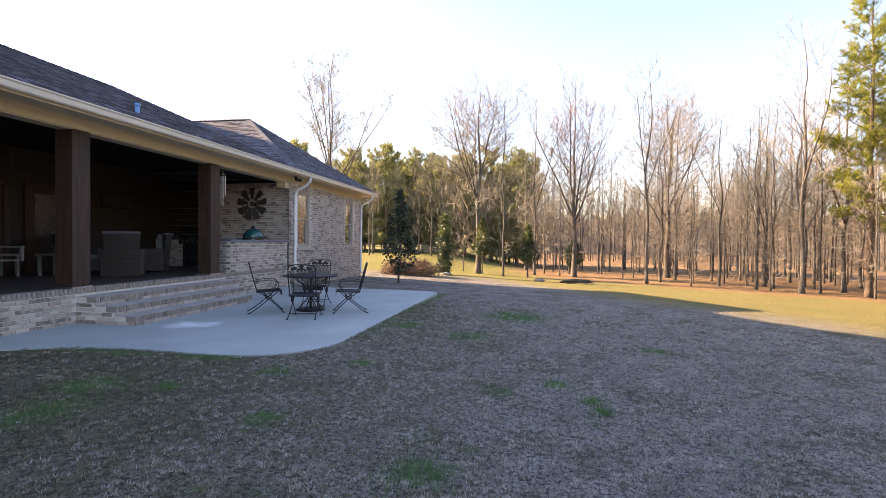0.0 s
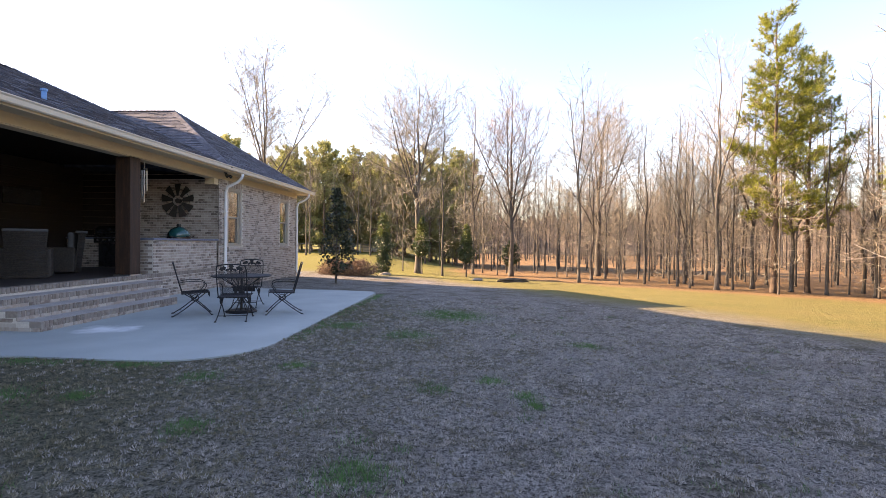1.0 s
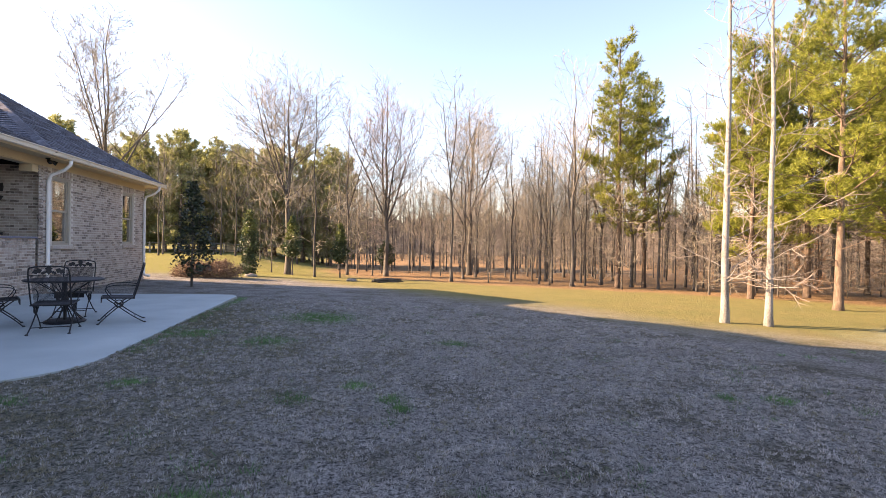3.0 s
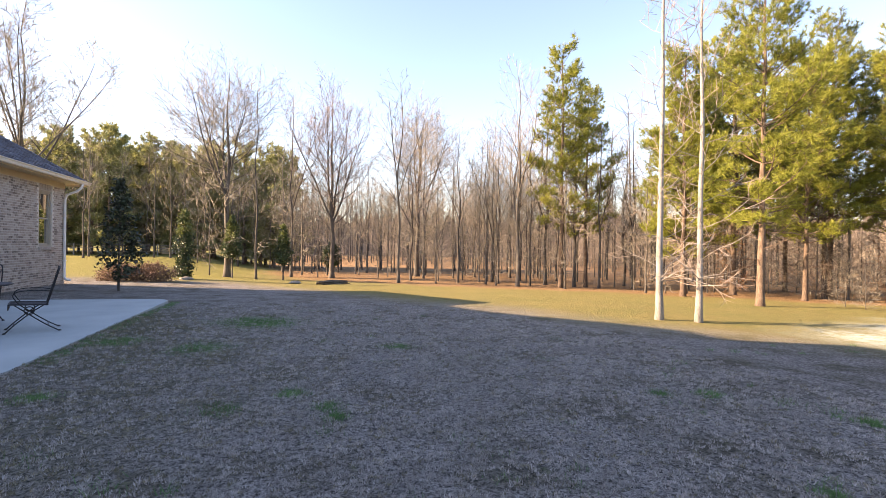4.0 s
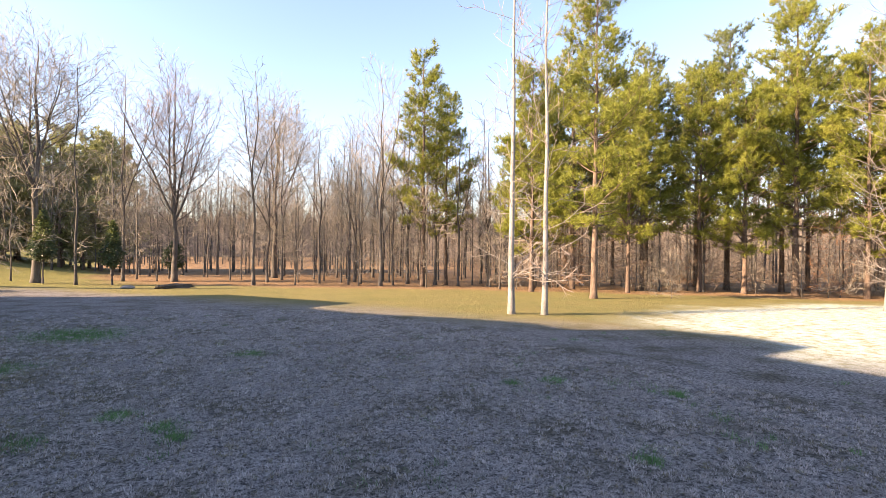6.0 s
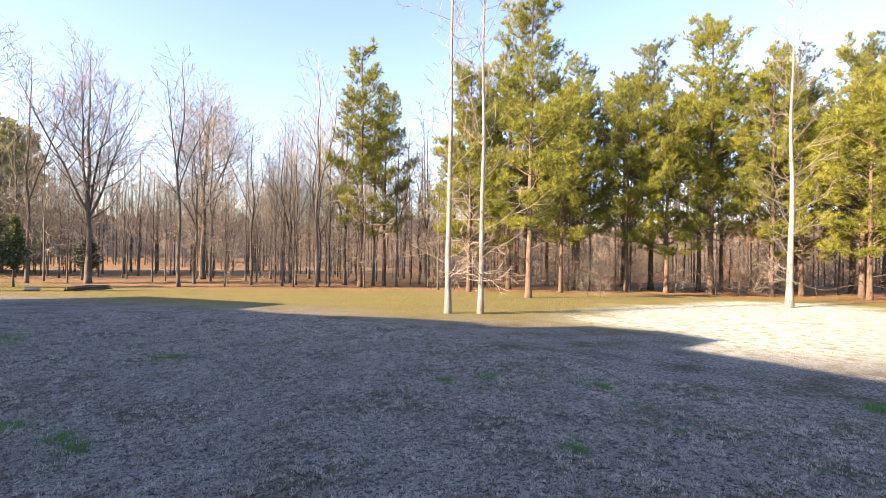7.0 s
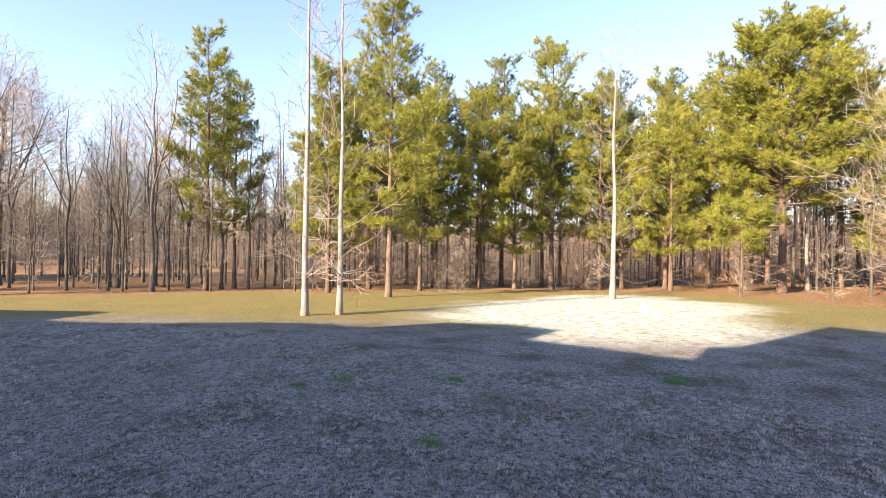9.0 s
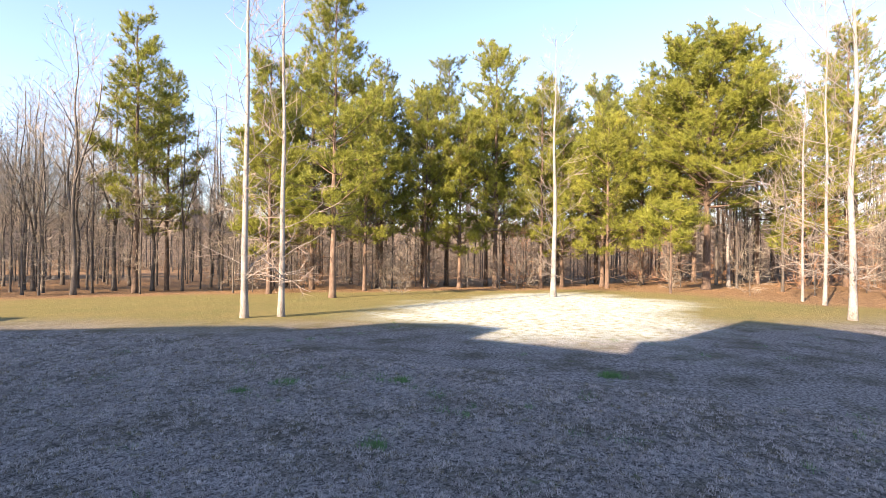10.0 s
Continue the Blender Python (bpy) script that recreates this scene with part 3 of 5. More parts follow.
# Unseen wall added to keep sidelight out of the porch.
hpart("porch_light_blocker", Acc().box(XB, X0 - 0.4, 2.6, 2.85, FLOOR, 3.62), CEDAR_DARK)

# ---- trees ----
def rand_dir(r, tilt_lo, tilt_hi, az=None):
    """A direction tilted from the vertical by some degrees."""
    t, a = radians(r.uniform(tilt_lo, tilt_hi)), r.uniform(0, 2 * math.pi) if az is None else az
    return Vector((math.sin(t) * math.cos(a), math.sin(t) * math.sin(a), math.cos(t)))


def limb(acc, r, start, way, length, r0, r1, segs, sides, wobble=0.18, lift=0.06):
    """A crooked tapering limb; gives its points back."""
    p, d, pts = Vector(start), Vector(way).normalized(), [Vector(start)]
    for _ in range(segs):
        d = (d + Vector((r.uniform(-1, 1), r.uniform(-1, 1), r.uniform(-1, 1))) * wobble + Vector((0, 0, lift))).normalized()
        p = p + d * (length / segs)
        pts.append(p.copy())
    acc.tube(pts, [r0 + (r1 - r0) * k / segs for k in range(segs + 1)], sides, cap=False)
    return pts


def along(pts, k):
    k = min(max(k, 0.0), 0.999) * (len(pts) - 1)
    i = int(k)
    return pts[i].lerp(pts[i + 1], k - i), (pts[i + 1] - pts[i]).normalized()


def trunk_of(acc, r, height, r0, r1, sides=10, sway=0.012, lean=(0, 0)):
    """A trunk with a flared foot, some centimetres in the ground."""
    pts, rad, n = [], [], 14
    ox, oy = r.uniform(0, 9), r.uniform(0, 9)
    for k in range(n + 1):
        h = height * k / n
        s = sway * height * min(1.0, k / 4)
        pts.append(Vector((s * noise.noise(Vector((ox, h * 0.35, 0))) + lean[0] * h, s * noise.noise(Vector((oy, h * 0.35, 3))) + lean[1] * h, h - (0.25 if k == 0 else 0))))
        rad.append(r0 + (r1 - r0) * (k / n) ** 0.9)
    pts.insert(1, Vector((lean[0] * 0.25, lean[1] * 0.25, 0.3)))
    rad[0] *= 1.5
    rad.insert(1, r0 * 1.08)
    acc.tube(pts, rad, sides, cap=True)
    return pts


def askew(r, d):
    """A random direction square to d."""
    q = d.cross(Vector((r.uniform(-1, 1), r.uniform(-1, 1), r.uniform(-1, 1))))
    return q.normalized() if q.length > 1e-3 else d.orthogonal().normalized()


def shoot(acc, r, p, w, width):
    """One fine tapering twig."""
    s = askew(r, w) * width
    k = len(acc.v)
    acc.v += [tuple(p - s), tuple(p + s), tuple(p + w)]
    acc.f.append((k, k + 1, k + 2))


def ramify(wood, twigs, r, p, way, ln, lr, density, twig_r, lift=0.09):
    """A limb with side branches, twigs and fine shoots, three orders deep."""
    up = Vector((0, 0, 1))
    lp = limb(wood, r, p, way, ln, lr, 0.006, 5, 4, 0.15, lift)
    n2 = max(3, int((3 + 2.1 * ln) * density))
    for i in range(n2):
        k = 0.18 + 0.82 * (i + r.random()) / n2
        p2, d2 = along(lp, k)
        l2 = (ln * 0.5 * (1.2 - k) + 0.3) * r.uniform(0.7, 1.2)
        sp = limb(twigs, r, p2, (d2 * 0.8 + askew(r, d2) * 0.75 + up * 0.12).normalized(), l2, 0.014 if lr > 0.02 else twig_r, 0.006, 3, 3, 0.16, 0.05)
        n3 = max(2, int((2.5 + 3 * l2) * density))
        for j in range(n3):
            p3, d3 = along(sp, 0.15 + 0.85 * (j + r.random()) / n3)
            w3 = (d3 * 0.75 + askew(r, d3) * 0.7 + up * 0.15).normalized() * (l2 * r.uniform(0.25, 0.5) + 0.12)
            shoot(twigs, r, p3, w3, twig_r)
            for _m in range(2):
                w4 = (w3.normalized() * 0.75 + askew(r, w3) * 0.65 + up * 0.1).normalized() * w3.length * r.uniform(0.35, 0.7)
                shoot(twigs, r, p3 + w3 * r.uniform(0.25, 0.8), w4, twig_r * 0.75)


def bare_tree(seed, height, r0, first=0.36, limbs=22, spread=0.25, twig=TWIG, bark=BARK_GREY, forks=2, rise=(32, 64), density=0.62, twig_r=0.01, sway=0.022, stout=0.22, lift=0.09, tip=0.015, low=7, fork_at=(0.3, 0.52), fork_lean=(14, 30)):
    """A leafless hardwood with a rounded crown: meshes of its trunk with limbs and of its twigs."""
    r = random.Random(seed)
    wood, twigs = Acc(), Acc()
    pts = trunk_of(wood, r, height, r0, tip, 8, sway)
    stems = [(pts, first, limbs)]
    for f in range(forks):
        k = r.uniform(*fork_at)
        p, _d = along(pts, k)
        q = limb(wood, r, p, rand_dir(r, *fork_lean), height * (0.93 - k), r0 * 0.72 * (1 - k), 0.014, 8, 7, 0.10, 0.05)
        stems.append((q, 0.2, limbs // 2))
    az = r.uniform(0, 6.28)
    for st, lo, count in stems:
        for i in range(count):
            u = (i + r.random()) / count
            p, d = along(st, lo + (0.99 - lo) * u)
            az += 2.4
            ln = height * spread * (0.5 + 0.5 * (1 - u) ** 0.6) * r.uniform(0.6, 1.12)
            way = rand_dir(r, rise[0] + (rise[1] - rise[0]) * (1 - u) * 0.6, rise[1] - 8 * u, az + r.uniform(-0.5, 0.5))
            ramify(wood, twigs, r, p, way, ln, max(0.008, r0 * stout * (1.05 - u) * (1 - lo * 0.4)), density, twig_r, lift)
    for _ in range(low):
        p, d = along(pts, r.uniform(0.14, first))
        ramify(wood, twigs, r, p, rand_dir(r, 55, 95), r.uniform(0.5, 1.6), 0.012, density, twig_r, 0.03)
    return wood.mesh("trunk", bark, True), twigs.mesh("twigs", twig)


def needle_clump(acc, r, p, way, size, count=22, width=0.014):
    """A brush of long needles round a shoot's tip."""
    way = way.normalized()
    for _ in range(count):
        d = (way * 0.75 + Vector((r.gauss(0, 0.7), r.gauss(0, 0.7), r.gauss(0, 0.6)))).normalized()
        side = askew(r, d) * width
        b = p - way * r.uniform(0, 0.55) * size
        k = len(acc.v)
        e = b + d * size * r.uniform(0.65, 1.1)
        acc.v += [tuple(b - side), tuple(b + side), tuple(e)]
        acc.f.append((k, k + 1, k + 2))


def pine_tree(seed, height, r0, first=0.42, whorls=17, per=5, reach=0.2, needles=NEEDLES, clump=0.27, round_top=False, low_dead=8, density=1.0, needles_per=20, width=0.0115, gaps=0.24):
    """A pine with a bare lower stem, dead snags, and a ragged crown of needle brushes held on spreading boughs."""
    r = random.Random(seed)
    up = Vector((0, 0, 1))
    wood, green = Acc(), Acc()
    pts = trunk_of(wood, r, height, r0, 0.03, 10, 0.008)
    for _ in range(low_dead):
        p, _d = along(pts, r.uniform(0.12, first + 0.08))
        ramify(wood, wood, r, p, rand_dir(r, 70, 102), r.uniform(0.7, 2.2), 0.022, 0.5, 0.006, 0.0)
    az = 0.0
    for i in range(whorls):
        k = first + (0.985 - first) * (i + r.uniform(0, 0.6)) / whorls
        u = (k - first) / (1 - first)
        shape = (0.72 + 0.28 * min(1.0, u * 2.5)) * math.sqrt(max(0.03, 1 - u**2.4)) if round_top else (0.55 + 0.45 * min(1, u * 3.5)) * (1.04 - u) ** 0.42
        for j in range(per):
            az += 2 * math.pi / per + r.uniform(-0.35, 0.35)
            if r.random() < gaps:
                continue
            p, _d = along(pts, k)
            ln = height * reach * shape * (r.uniform(0.8, 1.1) if round_top else r.choice((0.55, 0.8, 1.0, 1.2)) * r.uniform(0.9, 1.1)) + 0.25
            lp = limb(wood, r, p, rand_dir(r, 62 - (8 if round_top else 22) * u, 98 - (18 if round_top else 42) * u, az), ln, max(0.012, r0 * 0.26 * (1.1 - u)), 0.01, 5, 4, 0.12, 0.05)
            n2 = max(2, int((2.2 + 2.4 * ln) * density))
            for c in range(n2 + 1):
                kk = 1.0 if c == n2 else 0.32 + 0.66 * (c + r.random()) / n2
                p2, d2 = along(lp, kk)
                flat = (d2.cross(up).normalized() if abs(d2.z) < 0.98 else askew(r, d2)) * (1 if c % 2 else -1)
                w2 = (d2 * 0.7 + flat * r.uniform(0.4, 0.9) + up * 0.25 + askew(r, d2) * 0.3).normalized()
                l2 = (0.22 * ln * (1.35 - kk) + 0.28) * r.uniform(0.7, 1.25)
                sp = limb(wood, r, p2, w2, l2, 0.012, 0.006, 2, 3, 0.15, 0.08)
                for q in range(3 + int(l2 * 5.5)):
                    p3, d3 = along(sp, 1.0 if q == 0 else r.uniform(0.3, 1.0))
                    off = askew(r, d3) * r.uniform(0.0, 0.36) * (q > 0)
                    needle_clump(green, r, p3 + off + up * 0.04, d3 + off * 2.5 + up * 0.45, clump * r.uniform(0.75, 1.15), needles_per, width)
    needle_clump(green, r, pts[-1], up, clump * 1.3, 24, width)
    return wood.mesh("trunk", BARK_PINE, True), green.mesh("needles", needles)


def leaf_cards(acc, r, p, size, count, spread):
    """Single folded leaves scattered about a point."""
    for _ in range(count):
        c = p + Vector((r.gauss(0, spread), r.gauss(0, spread), r.gauss(0, spread)))
        d = rand_dir(r, 20, 130)
        s = d.cross(Vector((r.uniform(-1, 1), r.uniform(-1, 1), r.uniform(-1, 1))))
        s = s.normalized() if s.length > 1e-3 else d.orthogonal()
        nrm = d.cross(s)
        a = size * r.uniform(0.7, 1.3)
        k = len(acc.v)
        acc.v += [tuple(c), tuple(c + d * a * 0.5 + s * a * 0.26 + nrm * a * 0.06), tuple(c + d * a), tuple(c + d * a * 0.5 - s * a * 0.26 + nrm * a * 0.06)]
        acc.f += [(k, k + 1, k + 2), (k, k + 2, k + 3)]


def place_tree(name, meshes, x, y, turn=0.0, scale=1.0, label="", category="tree", group="", sink=0.0):
    t = thing(name, (x, y, ground_z(x, y) - sink), turn, label=label, category=category, group=group)
    t.scale = (scale,) * 3
    for pname, me in zip(("trunk", "crown"), meshes):
        ob = new(pname, me)
        ob.parent = t
    return t


# tall white-barked trees on the lawn's far side
WHITE_LABEL = "tall bare tree with smooth white bark and thin side branches"
for seed, x, y, h, r0, turn, spread, rise, first, forks in ((11, 8.06, 9.2, 11.2, 0.086, 0, 0.13, (34, 84), 0.16, 0), (12, 8.83, 8.8, 10.4, 0.082, 70, 0.15, (34, 86), 0.16, 0), (13, 20.3, 5.06, 10.8, 0.12, 20, 0.17, (34, 78), 0.2, 0),
                                                  (14, 15.0, -3.67, 10.8, 0.088, 140, 0.28, (30, 84), 0.2, 0), (15, 19.7, -3.97, 11.0, 0.062, 200, 0.2, (34, 84), 0.2, 0), (16, 21.1, -3.59, 10.0, 0.046, 250, 0.18, (34, 84), 0.2, 0)):
    ms = bare_tree(seed, h, r0, first, 38, spread, TWIG_PALE, BARK_WHITE, forks, rise, 0.6, 0.006 if seed < 14 else 0.0045, 0.012, 0.10 if seed < 14 else 0.08, 0.06, 0.008, 5)
    place_tree("white_barked_tree", ms, x, y, turn, 1.0, WHITE_LABEL, group="white-barked trees")
place_tree("white_barked_tree", bare_tree(17, 11.0, 0.09, 0.36, 22, 0.22, TWIG_PALE, BARK_WHITE, 4, (25, 60), 0.6, 0.007, 0.02, 0.3, fork_at=(0.3, 0.42)), 30.6, -1.75, 30, 1.0, "forked white-limbed bare tree close behind the broad pine", group="white-barked trees")

# pines
PINES = [pine_tree(31, 13.5, 0.14, 0.32, 18, 5, 0.165, gaps=0.32), pine_tree(32, 15.0, 0.165, 0.28, 21, 5, 0.18, low_dead=14), pine_tree(33, 13.0, 0.135, 0.28, 19, 5, 0.205, low_dead=12), pine_tree(34, 14.0, 0.16, 0.34, 19, 5, 0.21, NEEDLES_DARK), pine_tree(36, 9.5, 0.12, 0.24, 16, 5, 0.26)]
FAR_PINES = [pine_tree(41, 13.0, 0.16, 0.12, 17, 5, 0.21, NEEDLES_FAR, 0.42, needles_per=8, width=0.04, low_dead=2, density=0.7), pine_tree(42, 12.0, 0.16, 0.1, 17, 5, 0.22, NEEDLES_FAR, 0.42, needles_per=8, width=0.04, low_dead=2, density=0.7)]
BIG_PINE = pine_tree(35, 16.8, 0.27, 0.37, 25, 7, 0.31, NEEDLES, 0.3, True, 34, 0.9, 20, 0.014, 0.08)
SMALL_PINE = pine_tree(37, 3.7, 0.045, 0.5, 6, 5, 0.34, NEEDLES, 0.3, True, 3)
PINE_LABEL = "tall pine with a bare lower trunk and ragged yellow-green crown"
for v, x, y, turn, s in ((0, 14.4, 24.4, 10, 0.98), (0, 17.0, 25.9, 130, 0.88), (1, 15.7, 13.0, 0, 0.82), (2, 16.7, 17.7, 60, 0.84), (2, 21.1, 15.4, 200, 0.8), (3, 20.8, 18.8, 300, 0.9), (1, 29.0, 11.1, 100, 1.0), (3, 30.4, 15.3, 20, 1.08),
                         (1, 38.7, 6.7, 220, 1.0), (2, 26.0, 14.5, 260, 0.9), (3, 27.0, 18.5, 150, 1.0), (0, 33.5, 9.5, 80, 1.05), (2, 35.5, 13.0, 10, 1.05), (1, 34.0, 3.0, 310, 0.85), (3, 40.0, 10.0, 190, 1.1), (2, 24.0, 24.0, 40, 0.95), (3, 38.0, 0.0, 30, 0.95), (1, 36.5, -8.0, 250, 1.0), (2, 32.0, -11.0, 90, 0.95), (0, 42.0, -5.0, 10, 1.0), (4, 18.0, 19.0, 10, 0.95), (4, 27.5, 12.9, 210, 1.1), (4, 31.5, 7.5, 300, 1.0), (4, 31.0, -5.0, 60, 0.95), (3, 33.5, 19.0, 10, 1.05), (2, 29.0, 22.5, 50, 1.0), (2, 29.5, 8.3, 120, 0.9), (3, 31.5, 5.0, 200, 0.85), (4, 29.0, 4.3, 30, 1.0), (0, 32.0, 13.0, 70, 1.0), (2, 24.5, 17.0, 330, 0.9), (3, 23.0, 20.8, 15, 0.9), (3, 36.0, -3.5, 80, 0.95), (2, 39.5, 3.5, 140, 1.0), (3, 44.0, -9.0, 0, 1.1), (2, 42.0, 1.0, 60, 1.05), (1, 45.0, 7.0, 210, 1.05)):
    place_tree("pine_tree", PINES[v], x, y, turn, s, PINE_LABEL, group="pines")
place_tree("large_pine_tree", BIG_PINE, 27.5, -0.66, 0, 0.72, "broad old pine with a rounded dense green crown", group="pines")
place_tree("small_pine_tree", SMALL_PINE, 23.6, 0.75, 0, 1.0, "young flat-crowned pine on a thin stem before the broad pine", group="pines")
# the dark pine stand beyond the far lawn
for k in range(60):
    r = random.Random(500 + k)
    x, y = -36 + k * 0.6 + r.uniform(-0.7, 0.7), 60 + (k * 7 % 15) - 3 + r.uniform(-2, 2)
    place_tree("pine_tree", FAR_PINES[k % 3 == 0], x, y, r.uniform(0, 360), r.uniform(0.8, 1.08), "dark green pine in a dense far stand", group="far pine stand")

# leafless woods
WOODS = [bare_tree(51, 13.5, 0.14, 0.34, 22, 0.25), bare_tree(52, 12.5, 0.10, 0.38, 20, 0.21), bare_tree(53, 13.5, 0.13, 0.34, 22, 0.25, TWIG_RED, rise=(26, 55)), bare_tree(54, 11.5, 0.075, 0.34, 26, 0.2, forks=0),
         bare_tree(55, 9, 0.065, 0.22, 28, 0.27, forks=0, rise=(35, 78)), bare_tree(56, 13.5, 0.11, 0.36, 24, 0.21, forks=1), bare_tree(57, 6, 0.035, 0.12, 26, 0.32, TWIG, forks=0, rise=(45, 88), density=0.7),
         bare_tree(59, 12.6, 0.20, 0.28, 30, 0.34, forks=4, rise=(34, 78), density=0.85), bare_tree(60, 14.0, 0.19, 0.30, 30, 0.27, TWIG_RED, forks=4, rise=(22, 58), density=0.95)]
MIDSTOREY = bare_tree(63, 7.5, 0.055, 0.34, 24, 0.36, TWIG, forks=1, rise=(48, 92), density=0.55)
SAPLING = bare_tree(61, 6, 0.03, 0.16, 22, 0.28, TWIG, forks=0, rise=(40, 90), density=0.55, twig_r=0.007, stout=0.15)
RUSSET_SAPLING = bare_tree(62, 5, 0.03, 0.1, 28, 0.32, TWIG_RUSSET, forks=0, rise=(45, 95), density=0.7, twig_r=0.011)
WOODS_LABEL = "leafless grey-brown hardwood at the edge of the woods"
TAKEN = []
for v, x, y, turn, s in ((7, -3.8, 30.1, 0, 0.93), (8, 2.33, 33.6, 40, 0.9), (7, 9.85, 40.0, 80, 1.1), (4, 7.8, 27.2, 10, 0.62), (1, 9.75, 28.9, 200, 0.74), (5, 12.3, 28.5, 100, 0.72), (3, -2.16, 28.7, 0, 0.9), (4, -4.95, 31.7, 250, 0.65), (5, -0.3, 34.8, 20, 0.92), (4, 11.0, 25.8, 60, 0.75), (0, 15.8, 32.6, 300, 0.85), (3, 10.7, 26.6, 30, 0.8), (6, 19.5, 12.7, 0, 0.3), (6, 19.0, 11.7, 90, 0.31), (6, 25.6, 0.9, 90, 0.4), (6, 23.5, -2.2, 10, 0.4)):
    place_tree("bare_tree", WOODS[v], x, y, turn, s, WOODS_LABEL, group="woods")
    TAKEN.append((x, y))
rw = random.Random(77)
made = 0
while made < 200:
    x, y = rw.uniform(-8, 56), rw.uniform(-22, 66)
    w = inside_woods(x, y)
    if w < 1.0 or w > 34 or (x > 20 and y < 8 and w < 4) or any((x - a) ** 2 + (y - b) ** 2 < 1.8 for a, b in TAKEN):
        continue
    if (x < 4 and y < 40 and rw.random() < 0.5):
        continue
    TAKEN.append((x, y))
    v = rw.choice((0, 0, 1, 1, 2, 3, 3, 4, 5, 5)) if y > 0.9 * x + 4 else rw.choice((1, 3, 3, 4, 4, 5, 6, 6, 6))
    place_tree("bare_tree", WOODS[v], x, y, rw.uniform(0, 360), rw.uniform(0.6, 0.92), WOODS_LABEL if v != 6 else "thin leafless understory sapling among the woods", group="woods")
    made += 1
made = 0
while made < 48:
    x, y = rw.uniform(-4, 44), rw.uniform(14, 60)
    w = inside_woods(x, y)
    if w < 1.5 or w > 26 or y < 0.7 * x + 4 or any((x - a) ** 2 + (y - b) ** 2 < 1.2 for a, b in TAKEN):
        continue
    TAKEN.append((x, y))
    place_tree("bare_tree", MIDSTOREY, x, y, rw.uniform(0, 360), rw.uniform(0.7, 1.1), "low spreading leafless tree under the taller woods", group="woods")
    made += 1
# sunlit saplings along the pines' edge
for k in range(64):
    x, y = rw.uniform(14, 40), rw.uniform(-14, 22)
    if 0.5 < inside_woods(x, y) < 10:
        place_tree("bare_tree", SAPLING if k % 2 else RUSSET_SAPLING, x, y, rw.uniform(0, 360), rw.uniform(0.4, 0.85), "thin pale leafless sapling along the pines" if k % 2 else "thin russet-twigged sapling along the pines", group="woods")
for k in range(18):
    place_tree("bare_tree", WOODS[(1, 3, 4, 5)[k % 4]], -22 + k * 1.4 + rw.uniform(-0.6, 0.6), rw.uniform(45, 57), rw.uniform(0, 360), rw.uniform(0.7, 0.9), WOODS_LABEL, group="woods")
# the tall bare tree behind the house's wing
place_tree("bare_tree", bare_tree(58, 17.5, 0.17, 0.42, 24, 0.18, twig_r=0.016, rise=(24, 62), density=0.95, forks=6, fork_at=(0.2, 0.45), fork_lean=(14, 34)), -17.4, 39.0, 0, 1.0, "tall spreading leafless tree behind the house")


def sprig(acc, r, p, length, width):
    """One thin tapering shoot."""
    d = rand_dir(r, 8, 95)
    side = d.cross(Vector((r.uniform(-1, 1), r.uniform(-1, 1), 0.3))).normalized() * width
    k = len(acc.v)
    acc.v += [tuple(p - side), tuple(p + side), tuple(p + d * length)]
    acc.f.append((k, k + 1, k + 2))


def far_woods():
    """Trunks and brush of the deep woods, beyond what one could count."""
    r, wood, brush = random.Random(91), Acc(), Acc()
    for _ in range(850):
        a, d = radians(r.uniform(-24, 128)), r.uniform(42, 130)
        x, y = d * math.sin(a), d * math.cos(a)
        if inside_woods(x, y) < 20:
            continue
        z, h = ground_z(x, y), r.uniform(9, 15) + 0.05 * (d - 40)
        lean = Vector((r.uniform(-0.04, 0.04), r.uniform(-0.04, 0.04), 1))
        rr = r.uniform(0.05, 0.14)
        p = Vector((x, y, z - 0.2))
        wood.tube([p, p + lean * h * 0.5, p + lean * h], [rr, rr * 0.7, 0.03], 4, cap=False)
        for _k in range(90):
            sprig(wood, r, p + lean * h * r.uniform(0.3, 0.99), r.uniform(0.8, 3.2), 0.016 + 0.0001 * d)
    for _ in range(14000):
        a, d = radians(r.uniform(-36, 128)), r.uniform(34, 140)
        x, y = d * math.sin(a), d * math.cos(a)
        w = inside_woods(x, y)
        if w < (48 if y > 0.9 * x + 4 else 24) or x < -14 and y < 74:
            continue
        p = Vector((x, y, ground_z(x, y) - 0.05))
        tall = r.uniform(3.5, 9.0) * min(1.0, d / 85)
        for _k in range(20):
            q = p + Vector((r.uniform(-1.4, 1.4), r.uniform(-1.4, 1.4), r.random() ** 1.3 * tall))
            sprig(brush, r, q, r.uniform(0.5, 1.6), 0.008 + 0.00014 * d)
    tagged(new("far_woods", wood.mesh("far_woods", BARK_GREY)), "deep leafless woods of grey-brown trunks", "woods", kind="stuff")
    tagged(new("brush", brush.mesh("brush", TWIG_DEEP)), "brown leafless brush under the trees", "brush", kind="stuff")


far_woods()


